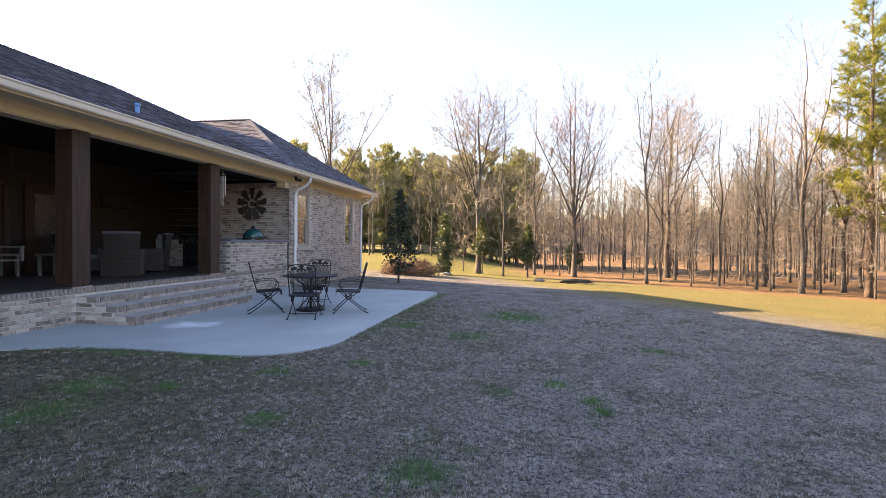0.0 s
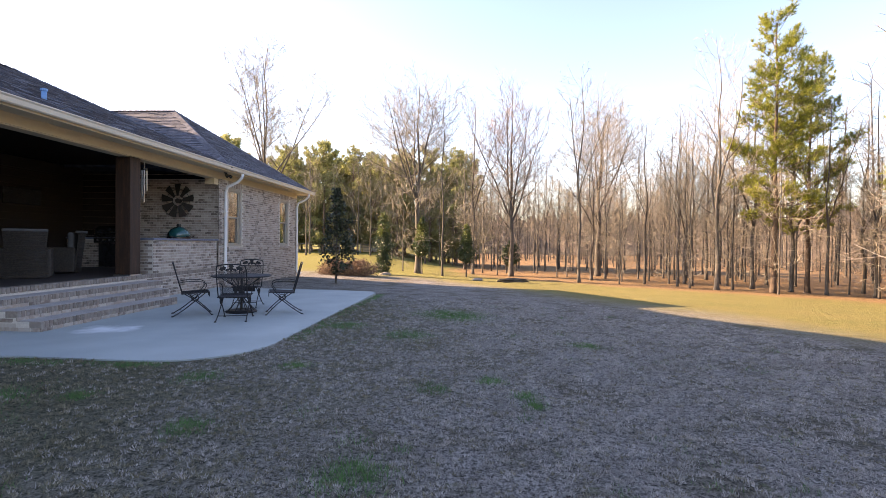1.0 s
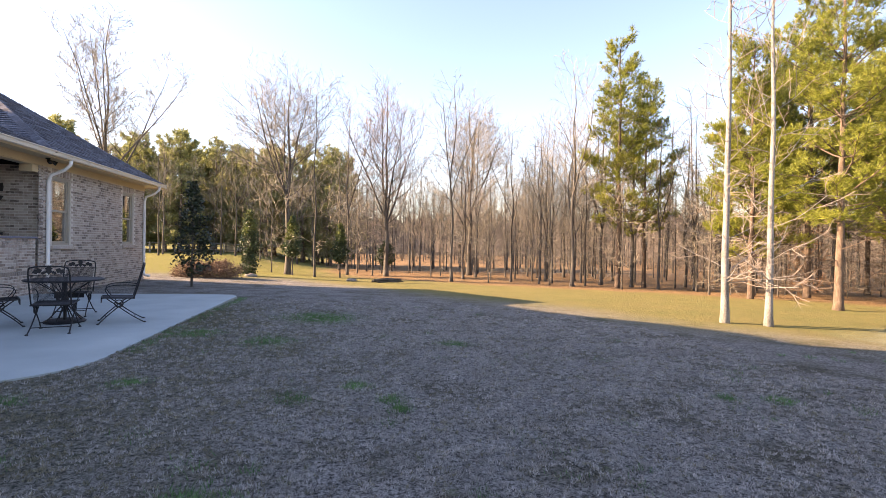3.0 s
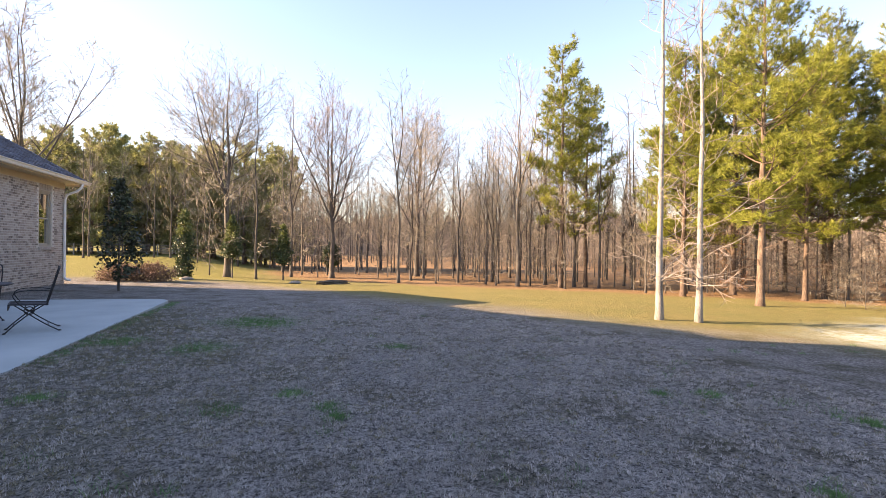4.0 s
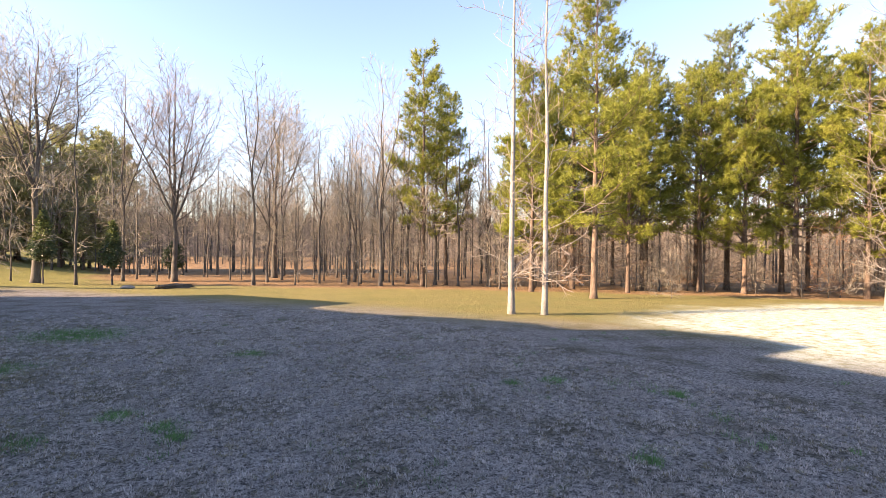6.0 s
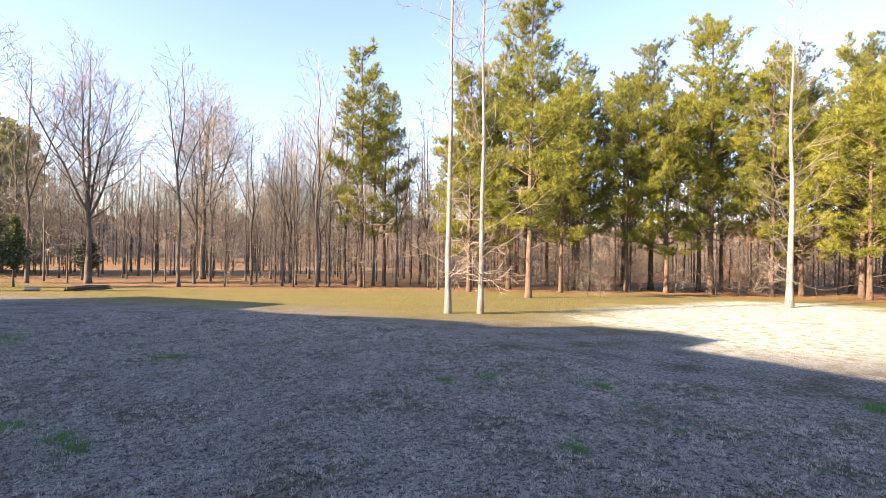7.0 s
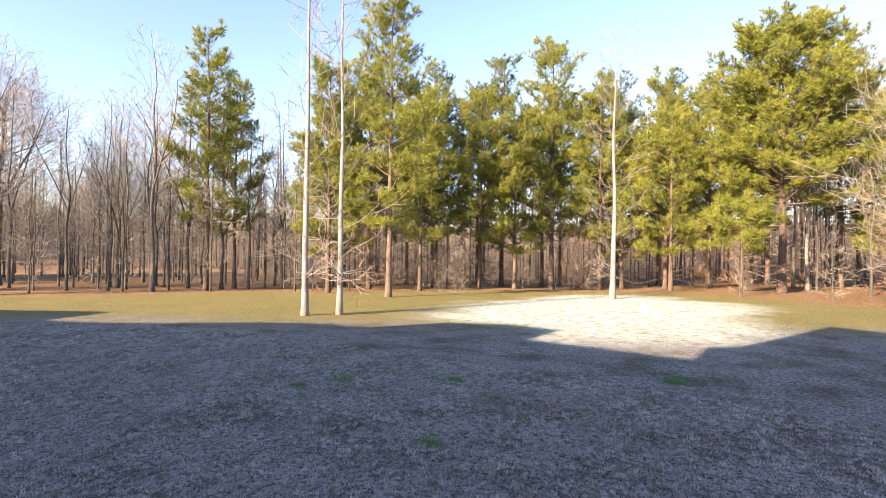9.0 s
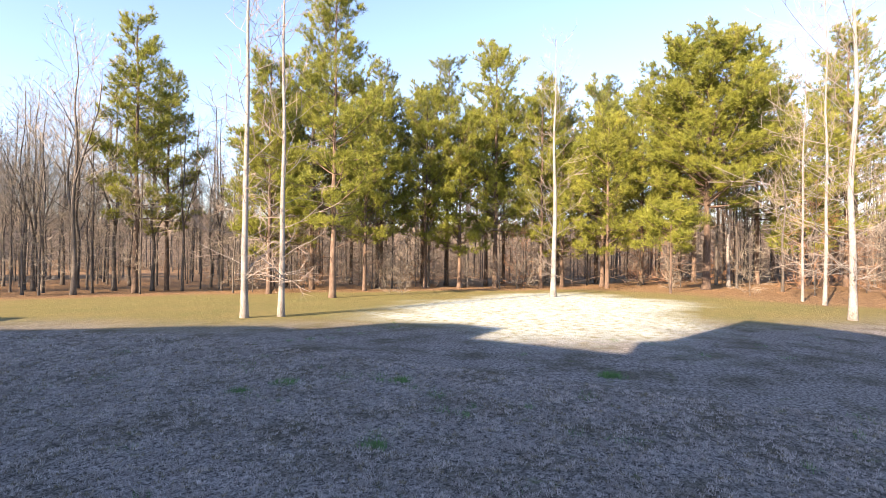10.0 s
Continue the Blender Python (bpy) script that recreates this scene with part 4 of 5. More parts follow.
def treeline():
    """The brown rim of distant woods that closes the view, with a ragged top."""
    r, acc = random.Random(17), Acc()
    n = 900
    for k in range(n + 1):
        a = radians(-40 + 175 * k / n)
        d = 175 + 8 * noise.noise(Vector((k * 0.02, 3, 0)))
        x, y = d * math.sin(a), d * math.cos(a)
        h = 11 + 3 * noise.noise(Vector((k * 0.03, 0, 0))) + r.uniform(-2.2, 2.2)
        acc.v += [(x, y, -8), (x, y, h)]
        if k:
            acc.f.append((2 * k - 2, 2 * k, 2 * k + 1, 2 * k - 1))
    tagged(new("backdrop", acc.mesh("backdrop", TREELINE)), "brown line of distant leafless woods", "woods", kind="structure")


treeline()

# ---- porch posts, steps, counter ----
for y0, y1 in ((2.86, 3.2), (6.38, 6.73), (10.02, 10.37)):
    post = hpart("post", Acc().soft_box(X0 - 0.36, X0 - 0.005, y0, y1, FLOOR + 0.03, 3.29, 0.012), CEDAR, "rough-sawn stained cedar porch post")
    hpart("post_base", Acc().box(X0 - 0.38, X0 + 0.01, y0 - 0.02, y1 + 0.02, FLOOR, FLOOR + 0.03), STEEL, parent=post)
STEP_Y = ((6.42, 9.9), (6.43, 10.25), (6.44, 10.6))
STEP_X = (-6.97, -7.36, -7.75)
steps = hpart("steps", Acc().box(X0, STEP_X[0] - 0.012, STEP_Y[0][0] + 0.012, STEP_Y[0][1] - 0.012, -0.1, 0.138).box(X0, STEP_X[1] - 0.012, STEP_Y[1][0] + 0.012, STEP_Y[1][1] - 0.012, 0.1, 0.288).box(X0, STEP_X[2] - 0.012, STEP_Y[2][0] + 0.012, STEP_Y[2][1] - 0.012, 0.25, 0.438), MORTAR, "three wide lime-washed brick steps")
counter = hpart("bar_wall", Acc().box(X0 - 0.55, X0 - 0.03, 10.86, 13.84, FLOOR, 1.40), MORTAR, "brick outdoor kitchen bar")
hpart("countertop", Acc().soft_box(X0 - 0.60, X0 + 0.03, 10.80, 13.86, 1.404, 1.45, 0.008), COUNTER, "blue-grey stone countertop", parent=counter)
rear_bar = hpart("rear_bar", Acc().box(-12.5, -9.3, 13.35, YE - 0.01, FLOOR, 1.42), MORTAR, "brick rear kitchen counter in the porch's shade")
hpart("countertop", Acc().soft_box(-12.5, -9.25, 13.30, YE - 0.012, 1.424, 1.47, 0.008), COUNTER, parent=rear_bar)
hpart("cabinet_door", Acc().soft_box(-12.45, -12.1, 13.325, 13.348, 0.60, 1.30, 0.006), BLACK, parent=rear_bar)
hpart("cabinet_door", Acc().soft_box(-11.5, -10.9, 13.325, 13.348, 0.60, 1.30, 0.006), BLACK, parent=rear_bar)

# ---- windows of the wing ----
for y0, y1, z0, z1 in holes:
    w = hpart("window", Acc().box(X0 - 0.21, X0 - 0.17, y0, y0 + 0.03, z0, z1), TAN_FRAME, "double-hung window with tan frame")
    fr = Acc()
    for a, b, c, d in ((y0, y0 + 0.07, z0, z1), (y1 - 0.07, y1, z0, z1), (y0 + 0.07, y1 - 0.07, z1 - 0.08, z1), (y0 + 0.07, y1 - 0.07, z0, z0 + 0.07)):
        fr.box(X0 - 0.15, X0 - 0.03, a, b, c, d)
    hpart("window_frame", fr, TAN_FRAME, parent=w)
    zm = (z0 + z1) / 2
    for k, (c, d) in enumerate(((zm - 0.02, z1 - 0.08), (z0 + 0.07, zm + 0.03))):
        x = X0 - 0.085 - 0.03 * k
        s = Acc()
        for a, b, e, g in ((y0 + 0.07, y0 + 0.115, c, d), (y1 - 0.115, y1 - 0.07, c, d), (y0 + 0.115, y1 - 0.115, c, c + 0.05), (y0 + 0.115, y1 - 0.115, d - 0.045, d)):
            s.box(x - 0.02, x + 0.02, a, b, e, g)
        hpart("sash", s, TAN_FRAME, parent=w)
        hpart("pane", Acc().box(x - 0.003, x + 0.003, y0 + 0.11, y1 - 0.11, c + 0.045, d - 0.04), GLASS, parent=w)
    if y0 < 16:
        for k in range(30):
            z = z0 + 0.12 + k * (z1 - z0 - 0.24) / 29
            hpart("blind_slat", Acc().box(X0 - 0.165, X0 - 0.145, y0 + 0.085, y1 - 0.085, z - 0.019, z + 0.016), BLIND, parent=w)
    hpart("dark_room", Acc().box(X0 - 1.6, X0 - 1.5, max(y0 - 1.2, YE + 0.25), y1 + 0.7, 0.3, 3.4), CEDAR_DARK, parent=w)
    hpart("window_sill", Acc().soft_box(X0 - 0.03, X0 + 0.06, y0 - 0.06, y1 + 0.06, z0 - 0.10, z0 - 0.005, 0.008), BRICK, "rowlock brick sill", parent=w)

# ---- downspouts and the eave lamp ----
for y in (14.22, 20.50):
    ds = Acc().tube([(EAVE_X + 0.04, y, 3.49), (EAVE_X + 0.02, y, 3.36), (EAVE_X - 0.12, y, 3.22), (X0 + 0.12, y, 3.08), (X0 + 0.06, y, 2.9), (X0 + 0.055, y, 0.14), (X0 + 0.09, y, 0.04), (X0 + 0.25, y, 0.015)], 0.045, 10)
    d = hpart("downspout", ds, WHITE, "white metal downspout", smooth=True)
    for z in (0.7, 2.3):
        hpart("strap", Acc().box(X0 + 0.02, X0 + 0.112, y - 0.058, y + 0.058, z, z + 0.03), WHITE, parent=d)
lamp = thing("flood_light", (X0 + 0.16, 14.0, 3.49), label="black twin-head flood light under the eave", category="light")
part("mount", Acc().tube([(0, 0, 0), (0, 0, -0.03)], 0.055, 14), BLACK, lamp)
for s in (-1, 1):
    part("lamp_head", Acc().tube([(0, s * 0.02, -0.03), (0.03, s * 0.06, -0.06), (0.07, s * 0.10, -0.09), (0.13, s * 0.14, -0.13)], [0.012, 0.02, 0.045, 0.055], 12), BLACK, lamp, smooth=True)

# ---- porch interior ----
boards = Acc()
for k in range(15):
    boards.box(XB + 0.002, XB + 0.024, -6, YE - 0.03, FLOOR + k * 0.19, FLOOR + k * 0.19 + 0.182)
tagged(hpart("board_wall", boards, CEDAR_DARK, "brown board wall darkened in colour for the porch's shade"), kind="stuff")
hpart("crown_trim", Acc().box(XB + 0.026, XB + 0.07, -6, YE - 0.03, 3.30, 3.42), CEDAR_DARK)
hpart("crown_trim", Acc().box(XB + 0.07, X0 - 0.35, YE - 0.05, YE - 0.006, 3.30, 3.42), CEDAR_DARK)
for y, wd, glazed in ((7.7, 1.0, True), (9.3, 1.1, True)):
    dr = hpart("glazed_door", Acc().box(XB + 0.026, XB + 0.06, y, y + wd, FLOOR, FLOOR + 2.1), CEDAR, "stained wooden glazed door")
    hpart("pane", Acc().box(XB + 0.062, XB + 0.07, y + 0.14, y + wd - 0.14, FLOOR + 0.9, FLOOR + 1.95), BLACK, parent=dr)
    fr = Acc().box(XB + 0.026, XB + 0.09, y - 0.11, y - 0.005, FLOOR, FLOOR + 2.2).box(XB + 0.026, XB + 0.09, y + wd + 0.005, y + wd + 0.11, FLOOR, FLOOR + 2.2).box(XB + 0.026, XB + 0.09, y - 0.005, y + wd + 0.005, FLOOR + 2.105, FLOOR + 2.2)
    hpart("door_frame", fr, CEDAR, parent=dr)
# Dark boards added over the brick where the end wall sinks into shade.
panel = Acc()
for k in range(15):
    panel.box(XB + 0.03, -11.3, YE - 0.045, YE - 0.022, FLOOR + k * 0.19, FLOOR + k * 0.19 + 0.182)
tagged(hpart("board_wall", panel, CEDAR_DARK, "brown board wall darkened in colour for the porch's shade"), kind="stuff")
tv = thing("television", (XB + 0.03, 11.9, 2.55), label="flat black television mounted on the porch wall", category="television")
part("screen", Acc().soft_box(0.03, 0.08, -0.55, 0.55, -0.22, 0.22, 0.008), BLACK, tv)
part("bracket", Acc().box(0, 0.03, -0.1, 0.1, -0.1, 0.1), STEEL, tv)


def wicker_chair(x, y, turn):
    c = thing("wicker_chair", (x, y, FLOOR), turn, label="grey-brown woven wicker porch armchair with pale cushions", category="chair", group="porch chairs")
    wrap = Acc()
    for k in range(26):
        z = 0.03 + k * 0.037
        w = 0.36 - 0.03 * math.sin(k / 26 * 3.1)
        wrap.tube([(-w, -0.34 - 0.004 * k, z), (0, -0.37 - 0.005 * k, z), (w, -0.34 - 0.004 * k, z)], 0.021, 6)
    tagged(part("woven_back", wrap, WICKER, c), kind="stuff")
    for s in (-1, 1):
        part("arm", Acc().soft_box(s * 0.36 - 0.05, s * 0.36 + 0.05, -0.36, 0.30, 0.03, 0.62, 0.03), WICKER, c)
    part("seat_base", Acc().soft_box(-0.31, 0.31, -0.33, 0.30, 0.05, 0.34, 0.02), WICKER, c)
    part("seat_cushion", Acc().soft_box(-0.30, 0.30, -0.32, 0.31, 0.342, 0.46, 0.04), CUSHION, c)
    part("back_cushion", Acc().soft_box(-0.29, 0.29, -0.32, -0.19, 0.462, 0.98, 0.045), CUSHION, c)
    part("top_rail", Acc().soft_box(-0.36, 0.36, -0.50, -0.36, 0.96, 1.02, 0.02), CUSHION, c)
    return c


wicker_chair(-9.75, 9.15, 38)
wicker_chair(-10.4, 10.7, 120)
wicker_chair(-11.5, 9.6, -90)


def side_table(x, y):
    t = thing("side_table", (x, y, FLOOR), 0, label="small pale wooden porch side table", category="table")
    part("tabletop", Acc().soft_box(-0.28, 0.28, -0.28, 0.28, 0.46, 0.50, 0.01), DIM_WOOD, t)
    for sx in (-1, 1):
        for sy in (-1, 1):
            part("leg", Acc().box(sx * 0.22 - 0.03, sx * 0.22 + 0.03, sy * 0.22 - 0.03, sy * 0.22 + 0.03, 0, 0.458), DIM_WOOD, t)


side_table(-11.3, 8.9)
side_table(-11.9, 8.1)
swing = thing("porch_swing", (-10.3, 6.35, FLOOR), 0, label="pale slatted wooden porch swing on chains", category="swing")
for k in range(6):
    part("seat_slat", Acc().soft_box(-0.25 + k * 0.09, -0.17 + k * 0.09, -0.7, 0.7, 0.42, 0.44, 0.004), DIM_WOOD, swing)
for k in range(7):
    part("back_slat", Acc().soft_box(-0.32, -0.30, -0.7 + k * 0.22, -0.62 + k * 0.22, 0.44, 0.95, 0.004), DIM_WOOD, swing)
part("back_rail", Acc().soft_box(-0.34, -0.28, -0.72, 0.72, 0.952, 1.01, 0.01), DIM_WOOD, swing)
for s in (-0.71, 0.71):
    part("arm", Acc().soft_box(-0.32, 0.32, s - 0.03, s + 0.03, 0.66, 0.70, 0.008), DIM_WOOD, swing)
    part("arm_post", Acc().box(0.26, 0.31, s - 0.025, s + 0.025, 0.42, 0.658), DIM_WOOD, swing)
    part("chain", Acc().tube([(0.0, s, 0.68), (0.0, s, 3.03)], 0.005, 5), BLACK, swing)

grill = thing("gas_grill", (-11.2, 13.6, 1.47), 0, label="black and steel built-in gas grill on the counter", category="grill")
hood = Acc()
prof = [(-0.30, 0.0), (-0.32, 0.12), (-0.26, 0.26), (-0.12, 0.34), (0.12, 0.34), (0.28, 0.28), (0.28, 0.0)]
hood.add([(x, y, z) for x in (-0.40, 0.40) for y, z in prof], [tuple(range(7))[::-1], tuple(range(7, 14))] + [(i, (i + 1) % 7, 7 + (i + 1) % 7, 7 + i) for i in range(7)])
part("hood", hood, BLACK, grill)
part("handle", Acc().tube([(-0.3, -0.37, 0.14), (0.3, -0.37, 0.14)], 0.014, 8), STEEL, grill)
part("control_panel", Acc().box(-0.40, 0.40, -0.335, -0.304, -0.16, -0.01), BLACK, grill)
for k in range(4):
    part("knob", Acc().tube([(-0.27 + 0.18 * k, -0.336, -0.08), (-0.27 + 0.18 * k, -0.365, -0.08)], 0.024, 10), STEEL, grill)

egg = thing("ceramic_grill", (X0 - 0.36, 12.45, 1.45), 0, label="dark green egg-shaped ceramic grill sunk in the counter", category="grill")
part("dome", Acc().lathe([(0.27, 0.03), (0.285, 0.08), (0.27, 0.16), (0.21, 0.25), (0.12, 0.31), (0.06, 0.325), (0.055, 0.33)], 28), GREEN_CERAMIC, egg, smooth=True)
part("band", Acc().lathe([(0.27, 0.0), (0.292, 0.0), (0.292, 0.05), (0.27, 0.05)], 28), BLACK, egg)
part("vent_cap", Acc().lathe([(0.055, 0.325), (0.06, 0.37), (0.045, 0.40)], 16), BLACK, egg)
part("handle", Acc().tube([(0.29, -0.14, 0.06), (0.36, -0.12, 0.07), (0.36, 0.12, 0.07), (0.29, 0.14, 0.06)], 0.014, 8), BLACK, egg)
for s in (-1, 1):
    part("side_shelf", Acc().soft_box(-0.2, 0.12, s * 0.42 - 0.12, s * 0.42 + 0.12, 0.03, 0.055, 0.006), BLACK, egg)

mill = thing("windmill_wall_decor", (-9.48, YE - 0.03, 2.62), 0, label="dark metal windmill blades hung on the brick wall", category="wall decor")
for k in range(9):
    a = radians(40 * k + 10)
    ca, sa = math.cos(a), math.sin(a)
    bl = Acc()
    q = [(0.15, -0.035), (0.50, -0.115), (0.52, 0.0), (0.50, 0.115), (0.15, 0.035)]
    vs = [(u * ca - w * sa, yy + w * 0.25, u * sa + w * ca) for yy in (-0.10, -0.094) for u, w in q]
    bl.add(vs, [tuple(range(5)), tuple(range(5, 10))[::-1]] + [(i, 5 + i, 5 + (i + 1) % 5, (i + 1) % 5) for i in range(5)])
    part("blade", bl, RUST_METAL, mill)
part("hub", Acc().tube([(0, 0.02, 0), (0, -0.12, 0)], 0.07, 16), RUST_METAL, mill)
for rr in (0.18, 0.36):
    part("ring", Acc().tube([(rr * math.cos(radians(15 * k)), -0.075, rr * math.sin(radians(15 * k))) for k in range(25)], 0.008, 6), RUST_METAL, mill)

chime = thing("wind_chime", (X0 - 0.18, 10.75, 3.28), 0, label="silver tube wind chime hanging from the beam", category="wind chime")
part("string", Acc().tube([(0, 0, 0), (0, 0, -0.16)], 0.004, 5), STEEL, chime)
part("top_disc", Acc().tube([(0, 0, -0.16), (0, 0, -0.185)], 0.075, 16), BLACK, chime)
for k in range(6):
    a = radians(60 * k)
    part("chime_tube", Acc().tube([(0.058 * math.cos(a), 0.058 * math.sin(a), -0.21), (0.058 * math.cos(a), 0.058 * math.sin(a), -0.62 - 0.07 * k)], 0.016, 8), STEEL, chime)
part("clapper", Acc().tube([(0, 0, -0.5), (0, 0, -0.515)], 0.035, 12), CEDAR, chime)

# ---- patio table and chairs ----
def bar(acc, *pts, r=0.008, sides=6):
    """A smoothly bent round bar through the points."""
    ps = [Vector(p) for p in pts]
    out = []
    for i in range(len(ps) - 1):
        p0, p1, p2, p3 = ps[max(i - 1, 0)], ps[i], ps[i + 1], ps[min(i + 2, len(ps) - 1)]
        for k in range(5):
            t = k / 5
            out.append(0.5 * ((2 * p1) + (p2 - p0) * t + (2 * p0 - 5 * p1 + 4 * p2 - p3) * t * t + (3 * p1 - p0 - 3 * p2 + p3) * t**3))
    out.append(ps[-1])
    return acc.tube(out, r, sides)


def leaf(acc, x, z, size, turn, y=0.0):
    ca, sa = math.cos(radians(turn)), math.sin(radians(turn))
    q = [(-0.5, 0), (-0.15, 0.32), (0.05, 0.2), (0.2, 0.36), (0.55, 0), (0.2, -0.36), (0.05, -0.2), (-0.15, -0.32)]
    vs = [(x + size * (u * ca - w * sa), y + yy, z + size * (u * sa + w * ca)) for yy in (-0.005, 0.005) for u, w in q]
    return acc.add(vs, [tuple(range(8)), tuple(range(8, 16))[::-1]] + [(i, 8 + i, 8 + (i + 1) % 8, (i + 1) % 8) for i in range(8)])


def lattice(acc, corners, nu, nv, r=0.0022):
    """A woven wire panel between four corners."""
    a, b, c, d = (Vector(p) for p in corners)
    for k in range(nu + 1):
        t = k / nu
        acc.tube([a.lerp(b, t), d.lerp(c, t)], r, 3, cap=False)
    for k in range(nv + 1):
        t = k / nv
        acc.tube([a.lerp(d, t), b.lerp(c, t)], r, 3, cap=False)
    return acc


def iron_chair():
    """A wrought-iron patio armchair with spring legs; it faces +y."""
    c = thing("patio_chair", label="black wrought-iron patio armchair with mesh seat and leaf-crested back", category="chair", group="chairs round the patio table")
    part("seat", lattice(Acc(), ((-0.24, -0.20, 0.415), (0.24, -0.20, 0.415), (0.24, 0.24, 0.435), (-0.24, 0.24, 0.435)), 36, 34, 0.0028), IRON_MESH, c)
    fr = bar(Acc(), (-0.25, -0.21, 0.415), (-0.25, 0.2, 0.435), (-0.2, 0.25, 0.43), (0.2, 0.25, 0.43), (0.25, 0.2, 0.435), (0.25, -0.21, 0.415), r=0.011)
    fr.tube([(-0.25, -0.21, 0.415), (0.25, -0.21, 0.415)], 0.010, 6)
    part("seat_frame", fr, IRON, c)
    part("front_apron", Acc().box(-0.22, 0.22, 0.252, 0.262, 0.35, 0.425), IRON_MESH, c)
    bk = bar(Acc(), (-0.24, -0.20, 0.415), (-0.245, -0.27, 0.66), (-0.24, -0.34, 0.93), (-0.18, -0.36, 0.985), (0.0, -0.365, 1.0), (0.18, -0.36, 0.985), (0.24, -0.34, 0.93), (0.245, -0.27, 0.66), (0.24, -0.20, 0.415), r=0.011)
    bk.tube([(-0.24, -0.325, 0.87), (0.24, -0.325, 0.87)], 0.007, 6)
    part("back_frame", bk, IRON, c)
    part("backrest", lattice(Acc(), ((-0.20, -0.215, 0.46), (0.20, -0.215, 0.46), (0.22, -0.322, 0.865), (-0.22, -0.322, 0.865)), 32, 36, 0.0024), IRON_MESH, c)
    cr = Acc()
    for x, z, s, t in ((-0.14, 0.925, 0.12, 20), (0.0, 0.94, 0.13, 90), (0.14, 0.925, 0.12, 160), (-0.06, 0.905, 0.07, 200), (0.06, 0.905, 0.07, -20)):
        leaf(cr, x, z, s, t, -0.342)
    part("leaf_crest", cr, IRON, c)
    for s in (-1, 1):
        part("arm", bar(Acc(), (s * 0.245, -0.26, 0.62), (s * 0.28, -0.1, 0.645), (s * 0.285, 0.12, 0.635), (s * 0.27, 0.2, 0.58), (s * 0.255, 0.17, 0.50), (s * 0.25, 0.12, 0.43), r=0.0075), IRON, c)
        part("front_leg", bar(Acc(), (s * 0.23, -0.16, 0.41), (s * 0.235, -0.02, 0.31), (s * 0.24, 0.18, 0.13), (s * 0.25, 0.30, 0.0), r=0.0095), IRON, c)
        part("rear_leg", bar(Acc(), (s * 0.23, 0.18, 0.42), (s * 0.235, 0.05, 0.31), (s * 0.24, -0.18, 0.12), (s * 0.25, -0.36, 0.0), r=0.0095), IRON, c)
        sp = Acc()
        for k in range(2):
            sp.tube([(s * (0.235 + 0.012 * k), 0.01 + 0.06 * math.cos(radians(20 * j)), 0.335 + 0.06 * math.sin(radians(20 * j))) for j in range(19)], 0.008, 6)
        part("spring", sp, IRON, c)
    for sy in (0.30, -0.36):
        for s in (-1, 1):
            part("foot", Acc().lathe([(0.022, 0.0), (0.022, 0.008), (0.010, 0.022)], 10, (s * 0.25, sy, 0)), IRON, c)
    part("stretcher", Acc().tube([(-0.245, 0.2, 0.105), (0.245, 0.2, 0.105)], 0.008, 6), IRON, c)
    part("stretcher", Acc().tube([(-0.245, -0.22, 0.09), (0.245, -0.22, 0.09)], 0.008, 6), IRON, c)
    return c


TX, TY = -5.02, 8.85
chair = iron_chair()
chair.matrix_world = pose(-4.72, 7.98, 0, 0, 0, 14)
for dx, dy, a in ((-0.74, -0.40, -58), (0.84, -0.02, 112), (-0.26, 0.82, 190)):
    copy_thing(chair, pose(TX + dx, TY + dy, 0, 0, 0, a))
table = thing("patio_table", (TX, TY, 0), label="round black wrought-iron patio table with mesh top", category="table")
part("tabletop", Acc().lathe([(0.0, 0.712), (0.50, 0.712), (0.53, 0.70), (0.55, 0.708), (0.555, 0.722), (0.54, 0.732), (0.0, 0.735)], 48), IRON_MESH, table)
part("rim", Acc().tube([(0.552 * math.cos(radians(7.5 * k)), 0.552 * math.sin(radians(7.5 * k)), 0.718) for k in range(49)], 0.011, 6), IRON, table)
part("pedestal", Acc().tube([(0, 0, 0.03), (0, 0, 0.71)], 0.024, 12), IRON, table)
for k in range(8):
    a = radians(45 * k)
    ca, sa = math.cos(a), math.sin(a)
    part("scroll", bar(Acc(), *[(u * ca, u * sa, z) for u, z in ((0.025, 0.30), (0.10, 0.22), (0.20, 0.10), (0.27, 0.03))], r=0.009), IRON, table)
    part("brace", bar(Acc(), *[(u * ca, u * sa, z) for u, z in ((0.025, 0.42), (0.12, 0.50), (0.26, 0.60), (0.40, 0.70))], r=0.008), IRON, table)
part("base_ring", Acc().lathe([(0.20, 0.0), (0.29, 0.0), (0.30, 0.02), (0.27, 0.045), (0.20, 0.05)], 32), IRON, table)
part("collar", Acc().lathe([(0.03, 0.28), (0.055, 0.32), (0.055, 0.40), (0.03, 0.44)], 16), IRON, table)

